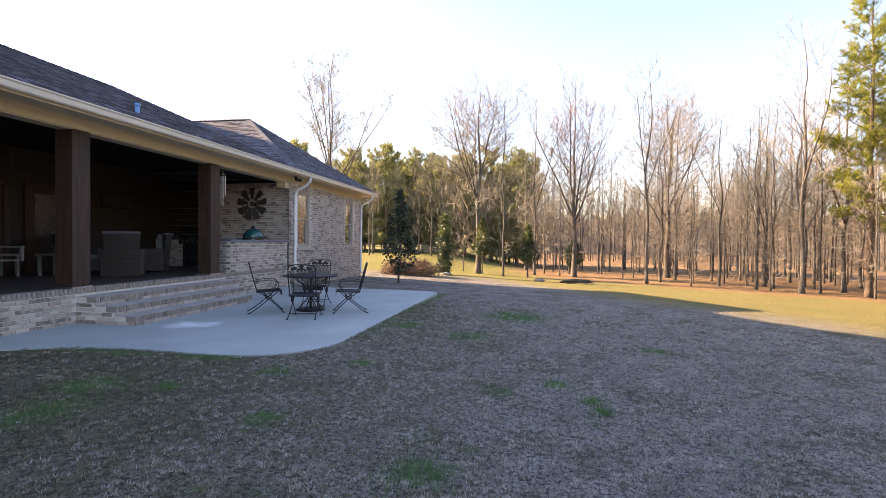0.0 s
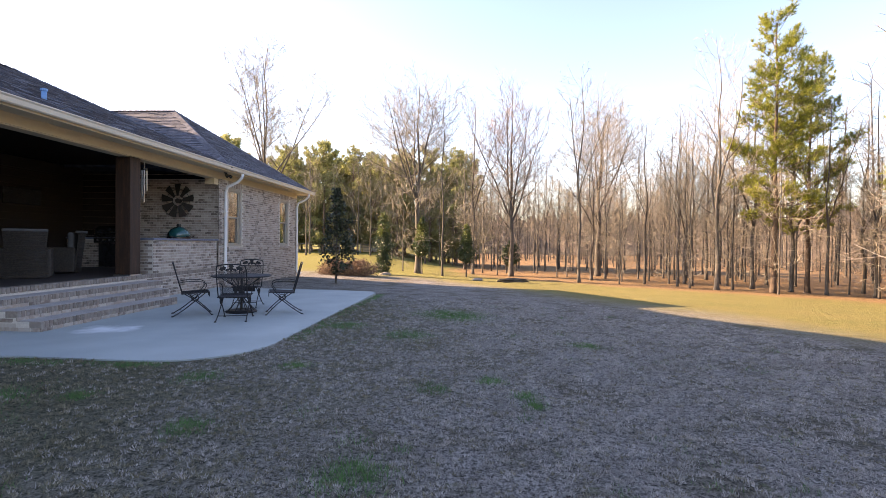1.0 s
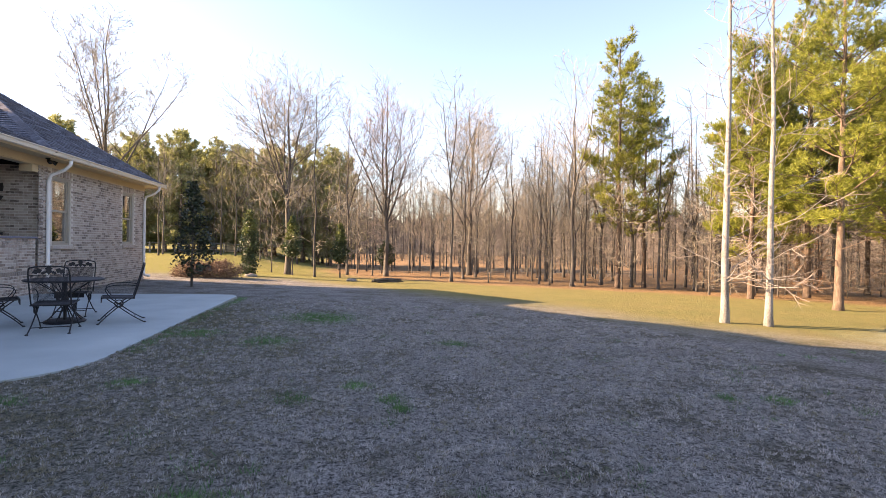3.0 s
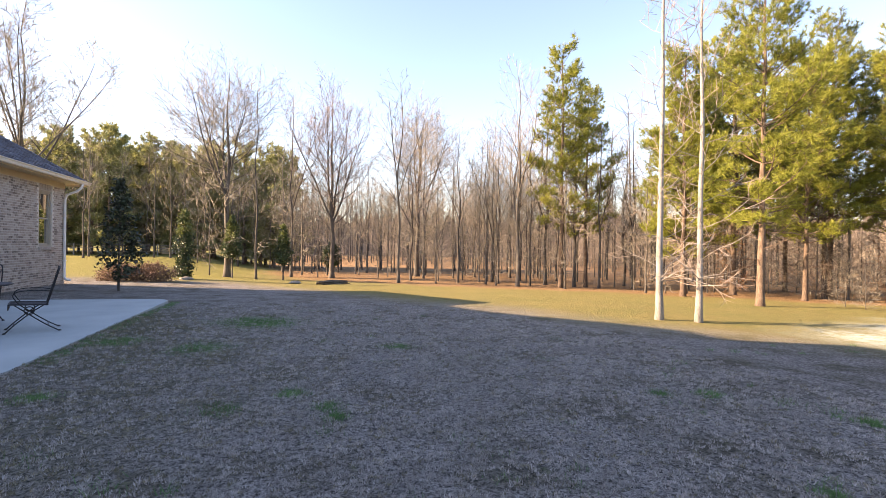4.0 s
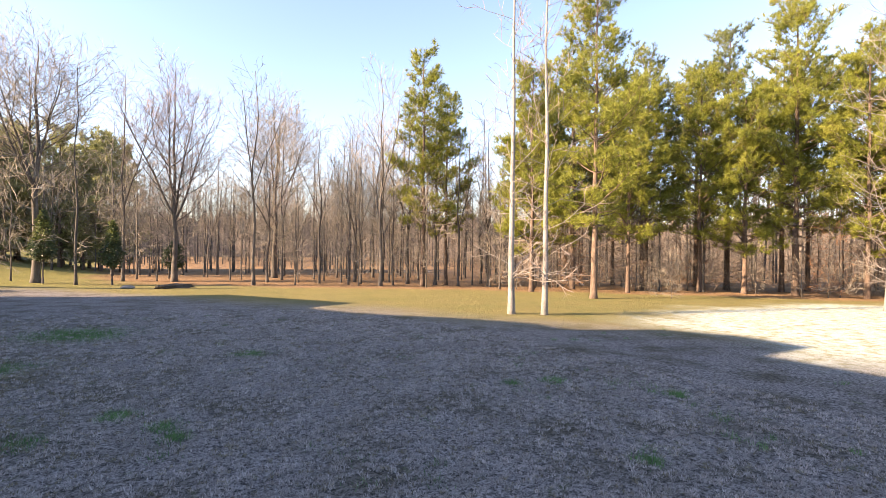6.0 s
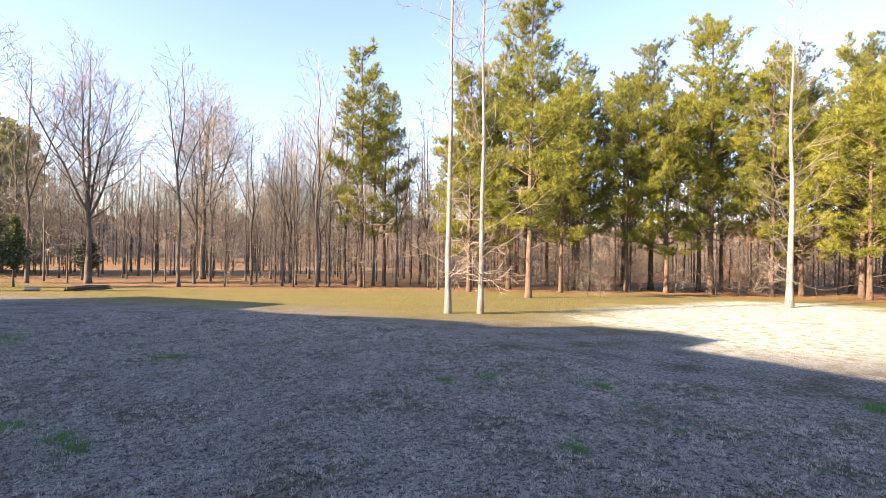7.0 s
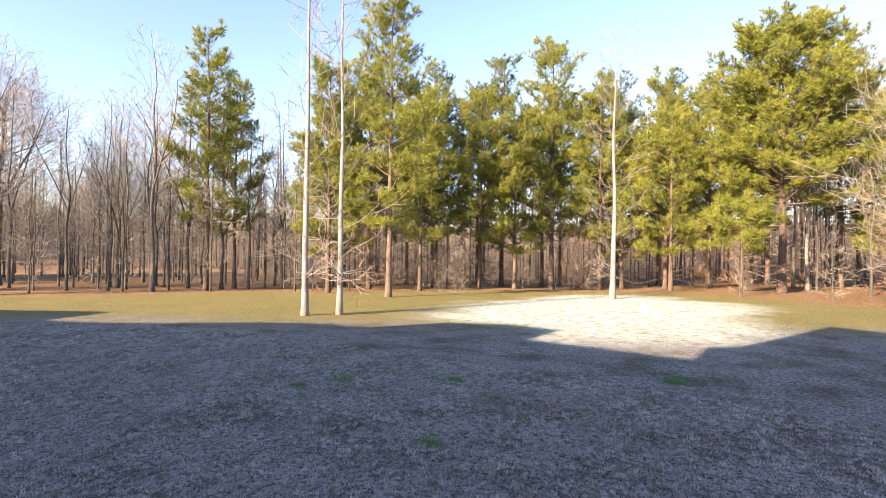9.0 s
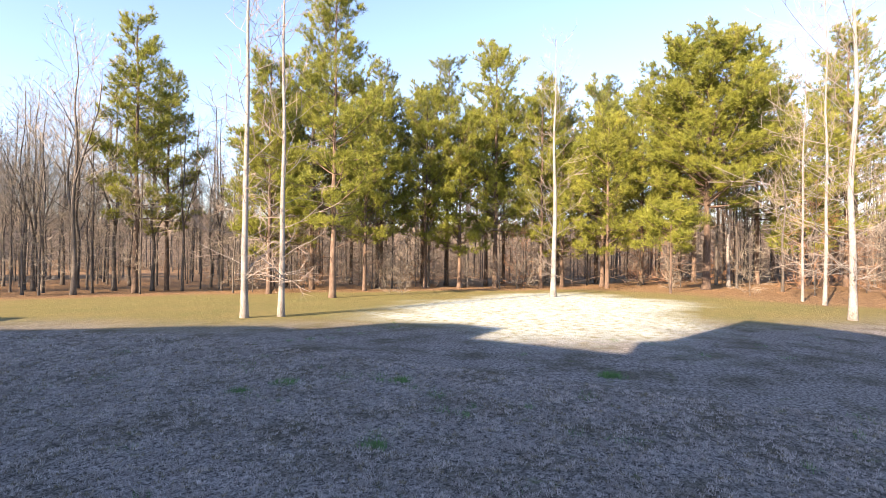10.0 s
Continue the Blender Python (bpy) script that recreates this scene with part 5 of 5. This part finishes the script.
# ---- young evergreens and shrubs ----
def leafy_shrub(name, x, y, profile, leaf_size, count, material, label, bare_foot=0.0, tip=None, seed=1, stem=0.04, lumps=1.0, category="tree"):
    """An upright evergreen: a stem, limbs and single leaves set in lobes that fill an uneven outline; profile: (height, radius) pairs."""
    r = random.Random(seed)
    t = thing(name, (x, y, ground_z(x, y)), r.uniform(0, 360), label=label, category=category)
    top = profile[-1][0]
    wood, crown, fresh = Acc(), Acc(), Acc()
    pts = trunk_of(wood, r, top * 0.95, stem, 0.008, 7, 0.01)

    def radius(h):
        for (h0, a), (h1, b) in zip(profile, profile[1:]):
            if h0 <= h <= h1:
                return a + (b - a) * (h - h0) / (h1 - h0)
        return 0.0

    lobes = max(10, count // 26)
    for k in range(lobes):
        h = profile[0][0] + (top - profile[0][0]) * ((k + r.random()) / lobes)
        rad = radius(h)
        az = r.uniform(0, 2 * math.pi)
        d = rad * (0.35 + 0.65 * math.sqrt(r.random())) * r.uniform(0.75, 1.0 + 0.22 * lumps)
        p, _ = along(pts, min(0.97, max(0.02, (h - 0.12) / (top * 0.95))))
        q = Vector((p.x + d * math.cos(az), p.y + d * math.sin(az), h))
        limb(wood, r, p, q - p, (q - p).length, 0.012, 0.004, 3, 4, 0.1, 0.0)
        target = fresh if tip is not None and h > top * tip and r.random() < 0.75 else crown
        leaf_cards(target, r, q, leaf_size, 26, 0.05 + 0.09 * rad)
    part("trunk", wood, BARK_GREY, t, smooth=True)
    part("crown", crown, material, t)
    if fresh.v:
        tagged(part("new_growth", fresh, HOLLY_TIP, t, "paler yellow-green new leaves"), kind="stuff")
    return t


leafy_shrub("magnolia_tree", -5.51, 17.49, [(0.5, 0.3), (0.75, 0.78), (1.3, 0.58), (1.9, 0.44), (2.4, 0.44), (2.9, 0.24), (3.5, 0.06)], 0.15, 1550, MAGNOLIA_LEAF, "young magnolia tree with dark glossy leaves beside the patio", seed=3, stem=0.035, lumps=1.3)
leafy_shrub("holly_bush", -5.25, 26.09, [(0.05, 0.25), (0.6, 0.45), (0.95, 0.22), (1.1, 0.25), (1.6, 0.52), (2.1, 0.36), (2.8, 0.22), (3.25, 0.04)], 0.11, 5200, HOLLY_LEAF, "clipped upright holly with dark glossy leaves", tip=0.66, seed=4, lumps=0.4)
leafy_shrub("holly_bush", -3.47, 29.5, [(1.15, 0.14), (1.35, 0.47), (1.75, 0.56), (2.2, 0.36), (2.8, 0.22), (3.4, 0.04)], 0.11, 4600, HOLLY_LEAF, "clipped holly on a bare stem with pale new top growth", tip=0.6, seed=5, lumps=0.4)
leafy_shrub("holly_bush", -0.73, 28.98, [(0.95, 0.14), (1.1, 0.43), (1.5, 0.54), (1.95, 0.36), (2.5, 0.16), (3.1, 0.04)], 0.11, 4400, HOLLY_LEAF, "clipped holly on a bare stem with pale new top growth", tip=0.68, seed=6, lumps=0.4)
leafy_shrub("holly_bush", 2.38, 34.5, [(0.75, 0.18), (1.0, 0.54), (1.5, 0.61), (2.0, 0.43), (2.4, 0.07)], 0.12, 4200, HOLLY_LEAF, "round clipped holly on a short bare stem", seed=7, lumps=0.5)
leafy_shrub("russet_shrub", -6.0, 23.3, [(0.0, 0.8), (0.25, 1.0), (0.5, 0.7), (0.68, 0.2)], 0.08, 4200, SHRUB_RED, "low russet-leaved mounded shrub", seed=8, stem=0.02, category="shrub")
leafy_shrub("russet_shrub", -7.1, 23.0, [(0.0, 0.7), (0.25, 0.8), (0.5, 0.5), (0.62, 0.2)], 0.08, 3400, SHRUB_RED, "low russet-leaved mounded shrub", seed=9, stem=0.02, category="shrub")


def rock(x, y, sx, sy, sz, seed, label):
    r = random.Random(seed)
    bm = bmesh.new()
    bmesh.ops.create_icosphere(bm, subdivisions=3, radius=1.0)
    for p in bm.verts:
        k = 1 + 0.22 * noise.noise(p.co * 1.7 + Vector((seed, 0, 0)))
        p.co = Vector((p.co.x * sx * k, p.co.y * sy * k, p.co.z * sz * k + sz * 0.45))
    me = bpy.data.meshes.new("rock")
    bm.to_mesh(me)
    bm.free()
    me.materials.append(STONE)
    ob = new("rock", me)
    ob.matrix_world = pose(x, y, ground_z(x, y), 0, 0, r.uniform(0, 360))
    tagged(ob, label, "rock")


rock(-5.0, 25.2, 0.34, 0.22, 0.11, 1, "pale flat stone at the foot of a holly")
rock(-0.1, 25.3, 0.28, 0.2, 0.09, 2, "low grey-brown stone on the lawn's edge")


def log_pile(x, y):
    r = random.Random(4)
    t = thing("branch_pile", (x, y, ground_z(x, y)), 10, label="low pile of cut grey branches on the lawn's edge", category="branches")
    for k in range(14):
        a, z = r.uniform(-14, 14), 0.03 + 0.012 * k
        ln = r.uniform(0.5, 0.85)
        part("branch", Acc().tube([(-ln * math.cos(radians(a)), r.uniform(-0.2, 0.2), z), (0, r.uniform(-0.12, 0.12), z + 0.03), (ln * math.cos(radians(a)), r.uniform(-0.2, 0.2), z)], [0.03, 0.026, 0.014], 6), BARK_GREY, t)


log_pile(1.7, 24.4)


def paddock_fence():
    """A low pale rail fence along the foot of the far pine stand."""
    t = thing("rail_fence", (-20, 55.5, 0), label="low pale weathered rail fence before the far pines", category="fence")
    xs = [-10 + 2.4 * k for k in range(9)]
    for x in xs:
        z = ground_z(-20 + x, 55.5)
        part("post", Acc().soft_box(x - 0.06, x + 0.06, -0.06, 0.06, z - 0.3, z + 1.1, 0.012), FENCE_WOOD, t)
    for a, b in zip(xs, xs[1:]):
        for h in (0.35, 0.68, 1.0):
            za, zb = ground_z(-20 + a, 55.5) + h, ground_z(-20 + b, 55.5) + h
            part("rail", Acc().tube([(a, 0.09, za), (b, 0.09, zb)], 0.032, 6), FENCE_WOOD, t)


def small_shed(x, y):
    """A little pale gabled shed."""
    z = ground_z(x, y)
    t = thing("shed", (x, y, z), 20, label="small pale gabled shed beyond the far lawn", category="shed")
    part("wall", Acc().box(-1.4, 1.4, -1.1, 1.1, -0.2, 1.9), CREAM, t)
    part("gable", Acc().add([(-1.4, -1.1, 1.9), (1.4, -1.1, 1.9), (0, -1.1, 2.7), (-1.4, 1.1, 1.9), (1.4, 1.1, 1.9), (0, 1.1, 2.7)], [(0, 1, 2), (5, 4, 3), (0, 2, 5, 3), (1, 4, 5, 2), (0, 3, 4, 1)]), CREAM, t)
    for s in (-1, 1):
        part("roof", Acc().slab([(s * 1.65, -1.3, 1.80), (s * 1.65, 1.3, 1.80), (0, 1.3, 2.78), (0, -1.3, 2.78)], 0.05), SHINGLE, t)
    part("door", Acc().soft_box(-0.4, 0.4, -1.135, -1.102, 0.0, 1.75, 0.006), WHITE, t)


paddock_fence()
small_shed(-13.0, 62.0)

# ---- grass ----
def on_patio(x, y):
    """Whether a spot lies within the slab's outline."""
    if x > -3.1 or y < 4.1 or y > 13.9:
        return False
    odd = False
    for (ax, ay), (bx, by) in zip(PATIO, PATIO[1:] + PATIO[:1]):
        if (ay > y) != (by > y) and x < ax + (bx - ax) * (y - ay) / (by - ay):
            odd = not odd
    return odd or x < -8.0


def lawn_z(x, y):
    return ground_z(x, y) + 0.02 * noise.noise(Vector((x * 0.25, y * 0.25, 0))) + 0.012 * noise.noise(Vector((x * 0.9, y * 0.9, 5)))


def blades():
    """Matted tussocks of dry blades over the lawn nearest the camera's stand, coarser outwards."""
    r = np.random.default_rng(8)
    n, per = 125000, 9
    d = 0.9 + 13.0 * r.random(n) ** 0.95
    a = np.radians(r.uniform(-68, 124, n))
    x, y = -0.3 + d * np.sin(a), -0.5 + d * np.cos(a)
    keep, zs, kinds = [], [], []
    toss = r.random(n)
    for i in range(n):
        px, py = float(x[i]), float(y[i])
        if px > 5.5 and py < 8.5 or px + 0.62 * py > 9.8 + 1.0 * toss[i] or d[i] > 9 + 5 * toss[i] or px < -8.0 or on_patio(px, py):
            continue
        lump = noise.noise(Vector((px * 13, py * 13, 0))) + 0.5 * noise.noise(Vector((px * 5, py * 5, 4)))
        if lump < -0.17 + 0.1 * toss[i]:
            continue
        keep.append(i)
        zs.append(lawn_z(px, py) + 0.034 * max(0.0, lump + 0.17))
        o = 0.14 + 0.72 * olive_part(px, py)
        kinds.append(1 if r.random() < o else 0)
    keep, zs, kinds = np.array(keep), np.array(zs), np.array(kinds)
    m = len(keep)
    x, y, d = (np.repeat(q[keep], per) for q in (x, y, d))
    z, kind = np.repeat(zs, per), np.repeat(kinds, per)
    grow = np.repeat(r.uniform(0.6, 1.25, m), per)
    s = 1 + 0.08 * d
    out = r.uniform(0, 6.2832, m * per)
    reach = r.uniform(0.0, 0.026, m * per) * s
    bx, by = x + np.cos(out) * reach * 0.8, y + np.sin(out) * reach * 0.8
    h = r.uniform(0.004, 0.015, m * per) * grow * np.minimum(s, 1.6)
    ln = r.uniform(0.003, 0.02, m * per) * grow
    turn = out + r.normal(0, 0.8, m * per)
    w = r.uniform(0.0016, 0.0034, m * per) * (1 + 0.16 * d)
    az = r.uniform(0, 6.2832, m * per)
    ca, sa = np.cos(az) * w, np.sin(az) * w
    verts = np.stack([np.stack([bx - ca, by - sa, z - 0.006], 1), np.stack([bx + ca, by + sa, z - 0.006], 1), np.stack([bx + np.cos(turn) * ln, by + np.sin(turn) * ln, z + h], 1)], 1).reshape(-1, 3)
    me = bpy.data.meshes.new("lawn_grass")
    me.from_pydata(verts.tolist(), [], np.arange(len(verts)).reshape(-1, 3).tolist())
    me.materials.append(BLADE)
    me.materials.append(BLADE_OLIVE)
    me.polygons.foreach_set("material_index", kind.astype(np.int32))
    tagged(new("lawn_grass", me), "short dry tan lawn grass", "grass", kind="stuff")


blades()


def tufts():
    """Greener tufts that stand in the dormant lawn, and the fringe along the patio."""
    r = random.Random(15)
    v, f = [], []
    spots = [(-1.21, 2.29, 0.22), (-2.64, 2.97, 0.16), (-1.43, 6.91, 0.34), (-4.79, 3.45, 0.3), (-4.51, 2.72, 0.35), (-2.49, 4.85, 0.14), (0.05, 4.04, 0.12), (-0.26, 4.51, 0.12), (-0.85, 9.16, 0.6), (3.37, 3.76, 0.1), (3.88, 3.65, 0.12), (0.1, 3.75, 0.08), (2.82, 1.7, 0.09), (6.06, 0.55, 0.14), (-4.05, 3.62, 0.12), (-0.85, 4.16, 0.14), (4.6, 2.6, 0.1), (-3.3, 4.3, 0.18), (-2.6, 7.6, 0.3), (1.2, 6.6, 0.2)]
    for _ in range(110):
        a, d = radians(r.uniform(-60, 118)), r.uniform(2.0, 12)
        spots.append((-0.3 + d * math.sin(a), -0.5 + d * math.cos(a), r.uniform(0.03, 0.16)))
    for k in range(70):
        spots.append((-3.02 + r.uniform(-0.06, 0.08), r.uniform(6.0, 13.2), 0.10))
    for k in range(60):
        spots.append((r.uniform(-7.6, -4.0), 4.78 + r.uniform(-0.12, 0.02), 0.10))
    for i, (sx, sy, rad) in enumerate(spots):
        if on_patio(sx, sy) or sx < -8.1:
            continue
        for _ in range(int(220 + 12000 * rad * rad) if i < 20 else int(24 + 900 * rad * rad)):
            x, y = sx + r.gauss(0, rad * 0.6), sy + r.gauss(0, rad * 0.6)
            if on_patio(x, y):
                continue
            z, h, az, w = ground_z(x, y), r.uniform(0.02, 0.055), r.uniform(0, 6.283), r.uniform(0.002, 0.004)
            ca, sa, k = math.cos(az) * w, math.sin(az) * w, len(v)
            v += [(x - ca, y - sa, z - 0.01), (x + ca, y + sa, z - 0.01), (x + r.gauss(0, 0.022), y + r.gauss(0, 0.022), z + h)]
            f.append((k, k + 1, k + 2))
    me = bpy.data.meshes.new("green_grass")
    me.from_pydata(v, [], f)
    me.materials.append(TUFT)
    tagged(new("green_grass", me), "scattered green grass tufts in the dormant lawn", "grass", kind="stuff")


tufts()

# ---- bricks ----
def brick_mesh(lx, ly, lz, seed):
    """One tumbled brick, its arrises knocked off."""
    r = random.Random(seed)
    bm = bmesh.new()
    bmesh.ops.create_cube(bm, size=1.0)
    for p in bm.verts:
        p.co = Vector((p.co.x * lx + r.uniform(-1, 1) * 0.002, p.co.y * ly + r.uniform(-1, 1) * 0.003, p.co.z * lz + r.uniform(-1, 1) * 0.002))
    bmesh.ops.bevel(bm, geom=bm.edges[:], offset=0.006, segments=1, affect="EDGES")
    me = bpy.data.meshes.new("brick")
    bm.to_mesh(me)
    bm.free()
    me.materials.append(NOSE_BRICK if lz > 0.09 else BRICK)
    return me


STRETCHERS = [brick_mesh(0.03, 0.194, 0.060, k) for k in range(4)]
ENDS = [brick_mesh(0.194, 0.03, 0.060, 10 + k) for k in range(4)]
NOSES = [brick_mesh(0.20, 0.062, 0.096, 20 + k) for k in range(4)]
rb = random.Random(5)


def set_brick(meshes, x, y, z, parent):
    ob = new("brick", rb.choice(meshes))
    ob.parent = parent
    ob.location = HOUSE_INV @ Vector((x + rb.uniform(0, 0.004), y, z))
    ob.rotation_euler = (rb.uniform(-0.012, 0.012), rb.uniform(-0.012, 0.012), rb.uniform(-0.012, 0.012))


def face_x(parent, x, y0, y1, z0, z1, skip=(), split=None):
    """Running bond on a face towards +x. Past split (in y) the bricks are joined in one part."""
    acc, row, z = Acc(), 0, z0 + 0.038
    while z < z1 - 0.02:
        y = y0 + 0.10 - (0.102 if row % 2 else 0)
        while y < y1 - 0.02:
            a, b = max(y - 0.097, y0), min(y + 0.097, y1)
            if b - a > 0.03 and not any(b > h0 + 0.001 and a < h1 - 0.001 and z + 0.03 > g0 and z - 0.03 < g1 for h0, h1, g0, g1 in skip):
                if split is None or y < split:
                    if b - a > 0.19:
                        set_brick(STRETCHERS, x - 0.003, y, z, parent)
                    else:
                        acc.soft_box(x - 0.012, x + 0.012, a, b, z - 0.03, z + 0.03, 0.005)
                else:
                    k = rb.uniform(0.006, 0.014)
                    acc.box(x - 0.01, x + k, a + 0.002, b - 0.002, z - 0.03, z + 0.03)
            y += 0.204
        z += 0.0725
        row += 1
    if acc.v:
        tagged(hpart("brickwork", acc, BRICK, parent=parent), kind="stuff")


def face_y(parent, y, x0, x1, z0, z1):
    """Running bond on a face towards -y, joined in one part."""
    acc, row, z = Acc(), 0, z0 + 0.038
    while z < z1 - 0.02:
        x = x0 + 0.10 - (0.102 if row % 2 else 0)
        while x < x1 - 0.02:
            a, b = max(x - 0.097, x0), min(x + 0.097, x1)
            if b - a > 0.03:
                acc.box(a, b, y - rb.uniform(0.006, 0.014), y + 0.01, z - 0.03, z + 0.03)
            x += 0.204
        z += 0.0725
        row += 1
    tagged(hpart("brickwork", acc, BRICK, parent=parent), kind="stuff")


skips = [(a - 0.005, b + 0.005, z0 - 0.10, z1 + 0.21) for a, b, z0, z1 in holes]
face_x(wing, X0, YE - 0.2, 20.62, -0.12, 3.28, skips, 14.9)
for a, b, z0, z1 in holes:
    heads = Acc()
    for k in range(13):
        y = a + (k + 0.5) * (b - a) / 13
        heads.soft_box(X0 - 0.01, X0 + 0.014, y - 0.031, y + 0.031, z1 + 0.005, z1 + 0.20, 0.004)
    tagged(hpart("soldier_course", heads, BRICK, parent=wing), kind="stuff")
face_y(end_wall, YE, XB + 0.03, X0 + 0.005, FLOOR, 3.3)
face_x(porch_base, X0, 3.6, STEP_Y[0][0], -0.02, 0.48)
face_x(porch_base, X0, STEP_Y[2][1], YE - 0.2, -0.02, 0.48)
face_x(counter, X0 - 0.03, 10.86, 13.84, FLOOR, 1.40)
face_y(counter, 10.86, X0 - 0.55, X0 - 0.03, FLOOR, 1.40)
face_y(rear_bar, 13.35, -12.5, -9.3, FLOOR, 1.40)
y = 3.6
while y < YE - 0.25:
    set_brick(NOSES, X0 - 0.085, y, FLOOR - 0.046, porch_base)
    y += 0.0755
for (y0, y1), x, top in zip(STEP_Y, STEP_X, (0.15, 0.30, 0.45)):
    y = y0 + 0.035
    while y < y1 - 0.02:
        set_brick(NOSES, x - 0.10, y, top - 0.048, steps)
        y += 0.0755
    face_x(steps, x - 0.012, y0, y1, top - 0.158, top - 0.09)
    # A thin sheet, paler than the nosing, tops each tread.
    hpart("tread", Acc().soft_box(x - 0.40, x - 0.025, y0 + 0.02, y1 - 0.02, top - 0.012, top + 0.006, 0.003), PALE_TREAD, parent=steps)
face_y(steps, STEP_Y[0][0] + 0.012, X0, STEP_X[0] - 0.02, -0.01, 0.06)
face_y(steps, STEP_Y[1][0] + 0.012, X0, STEP_X[1] - 0.02, 0.05, 0.21)
face_y(steps, STEP_Y[2][0] + 0.012, X0, STEP_X[2] - 0.02, 0.20, 0.36)
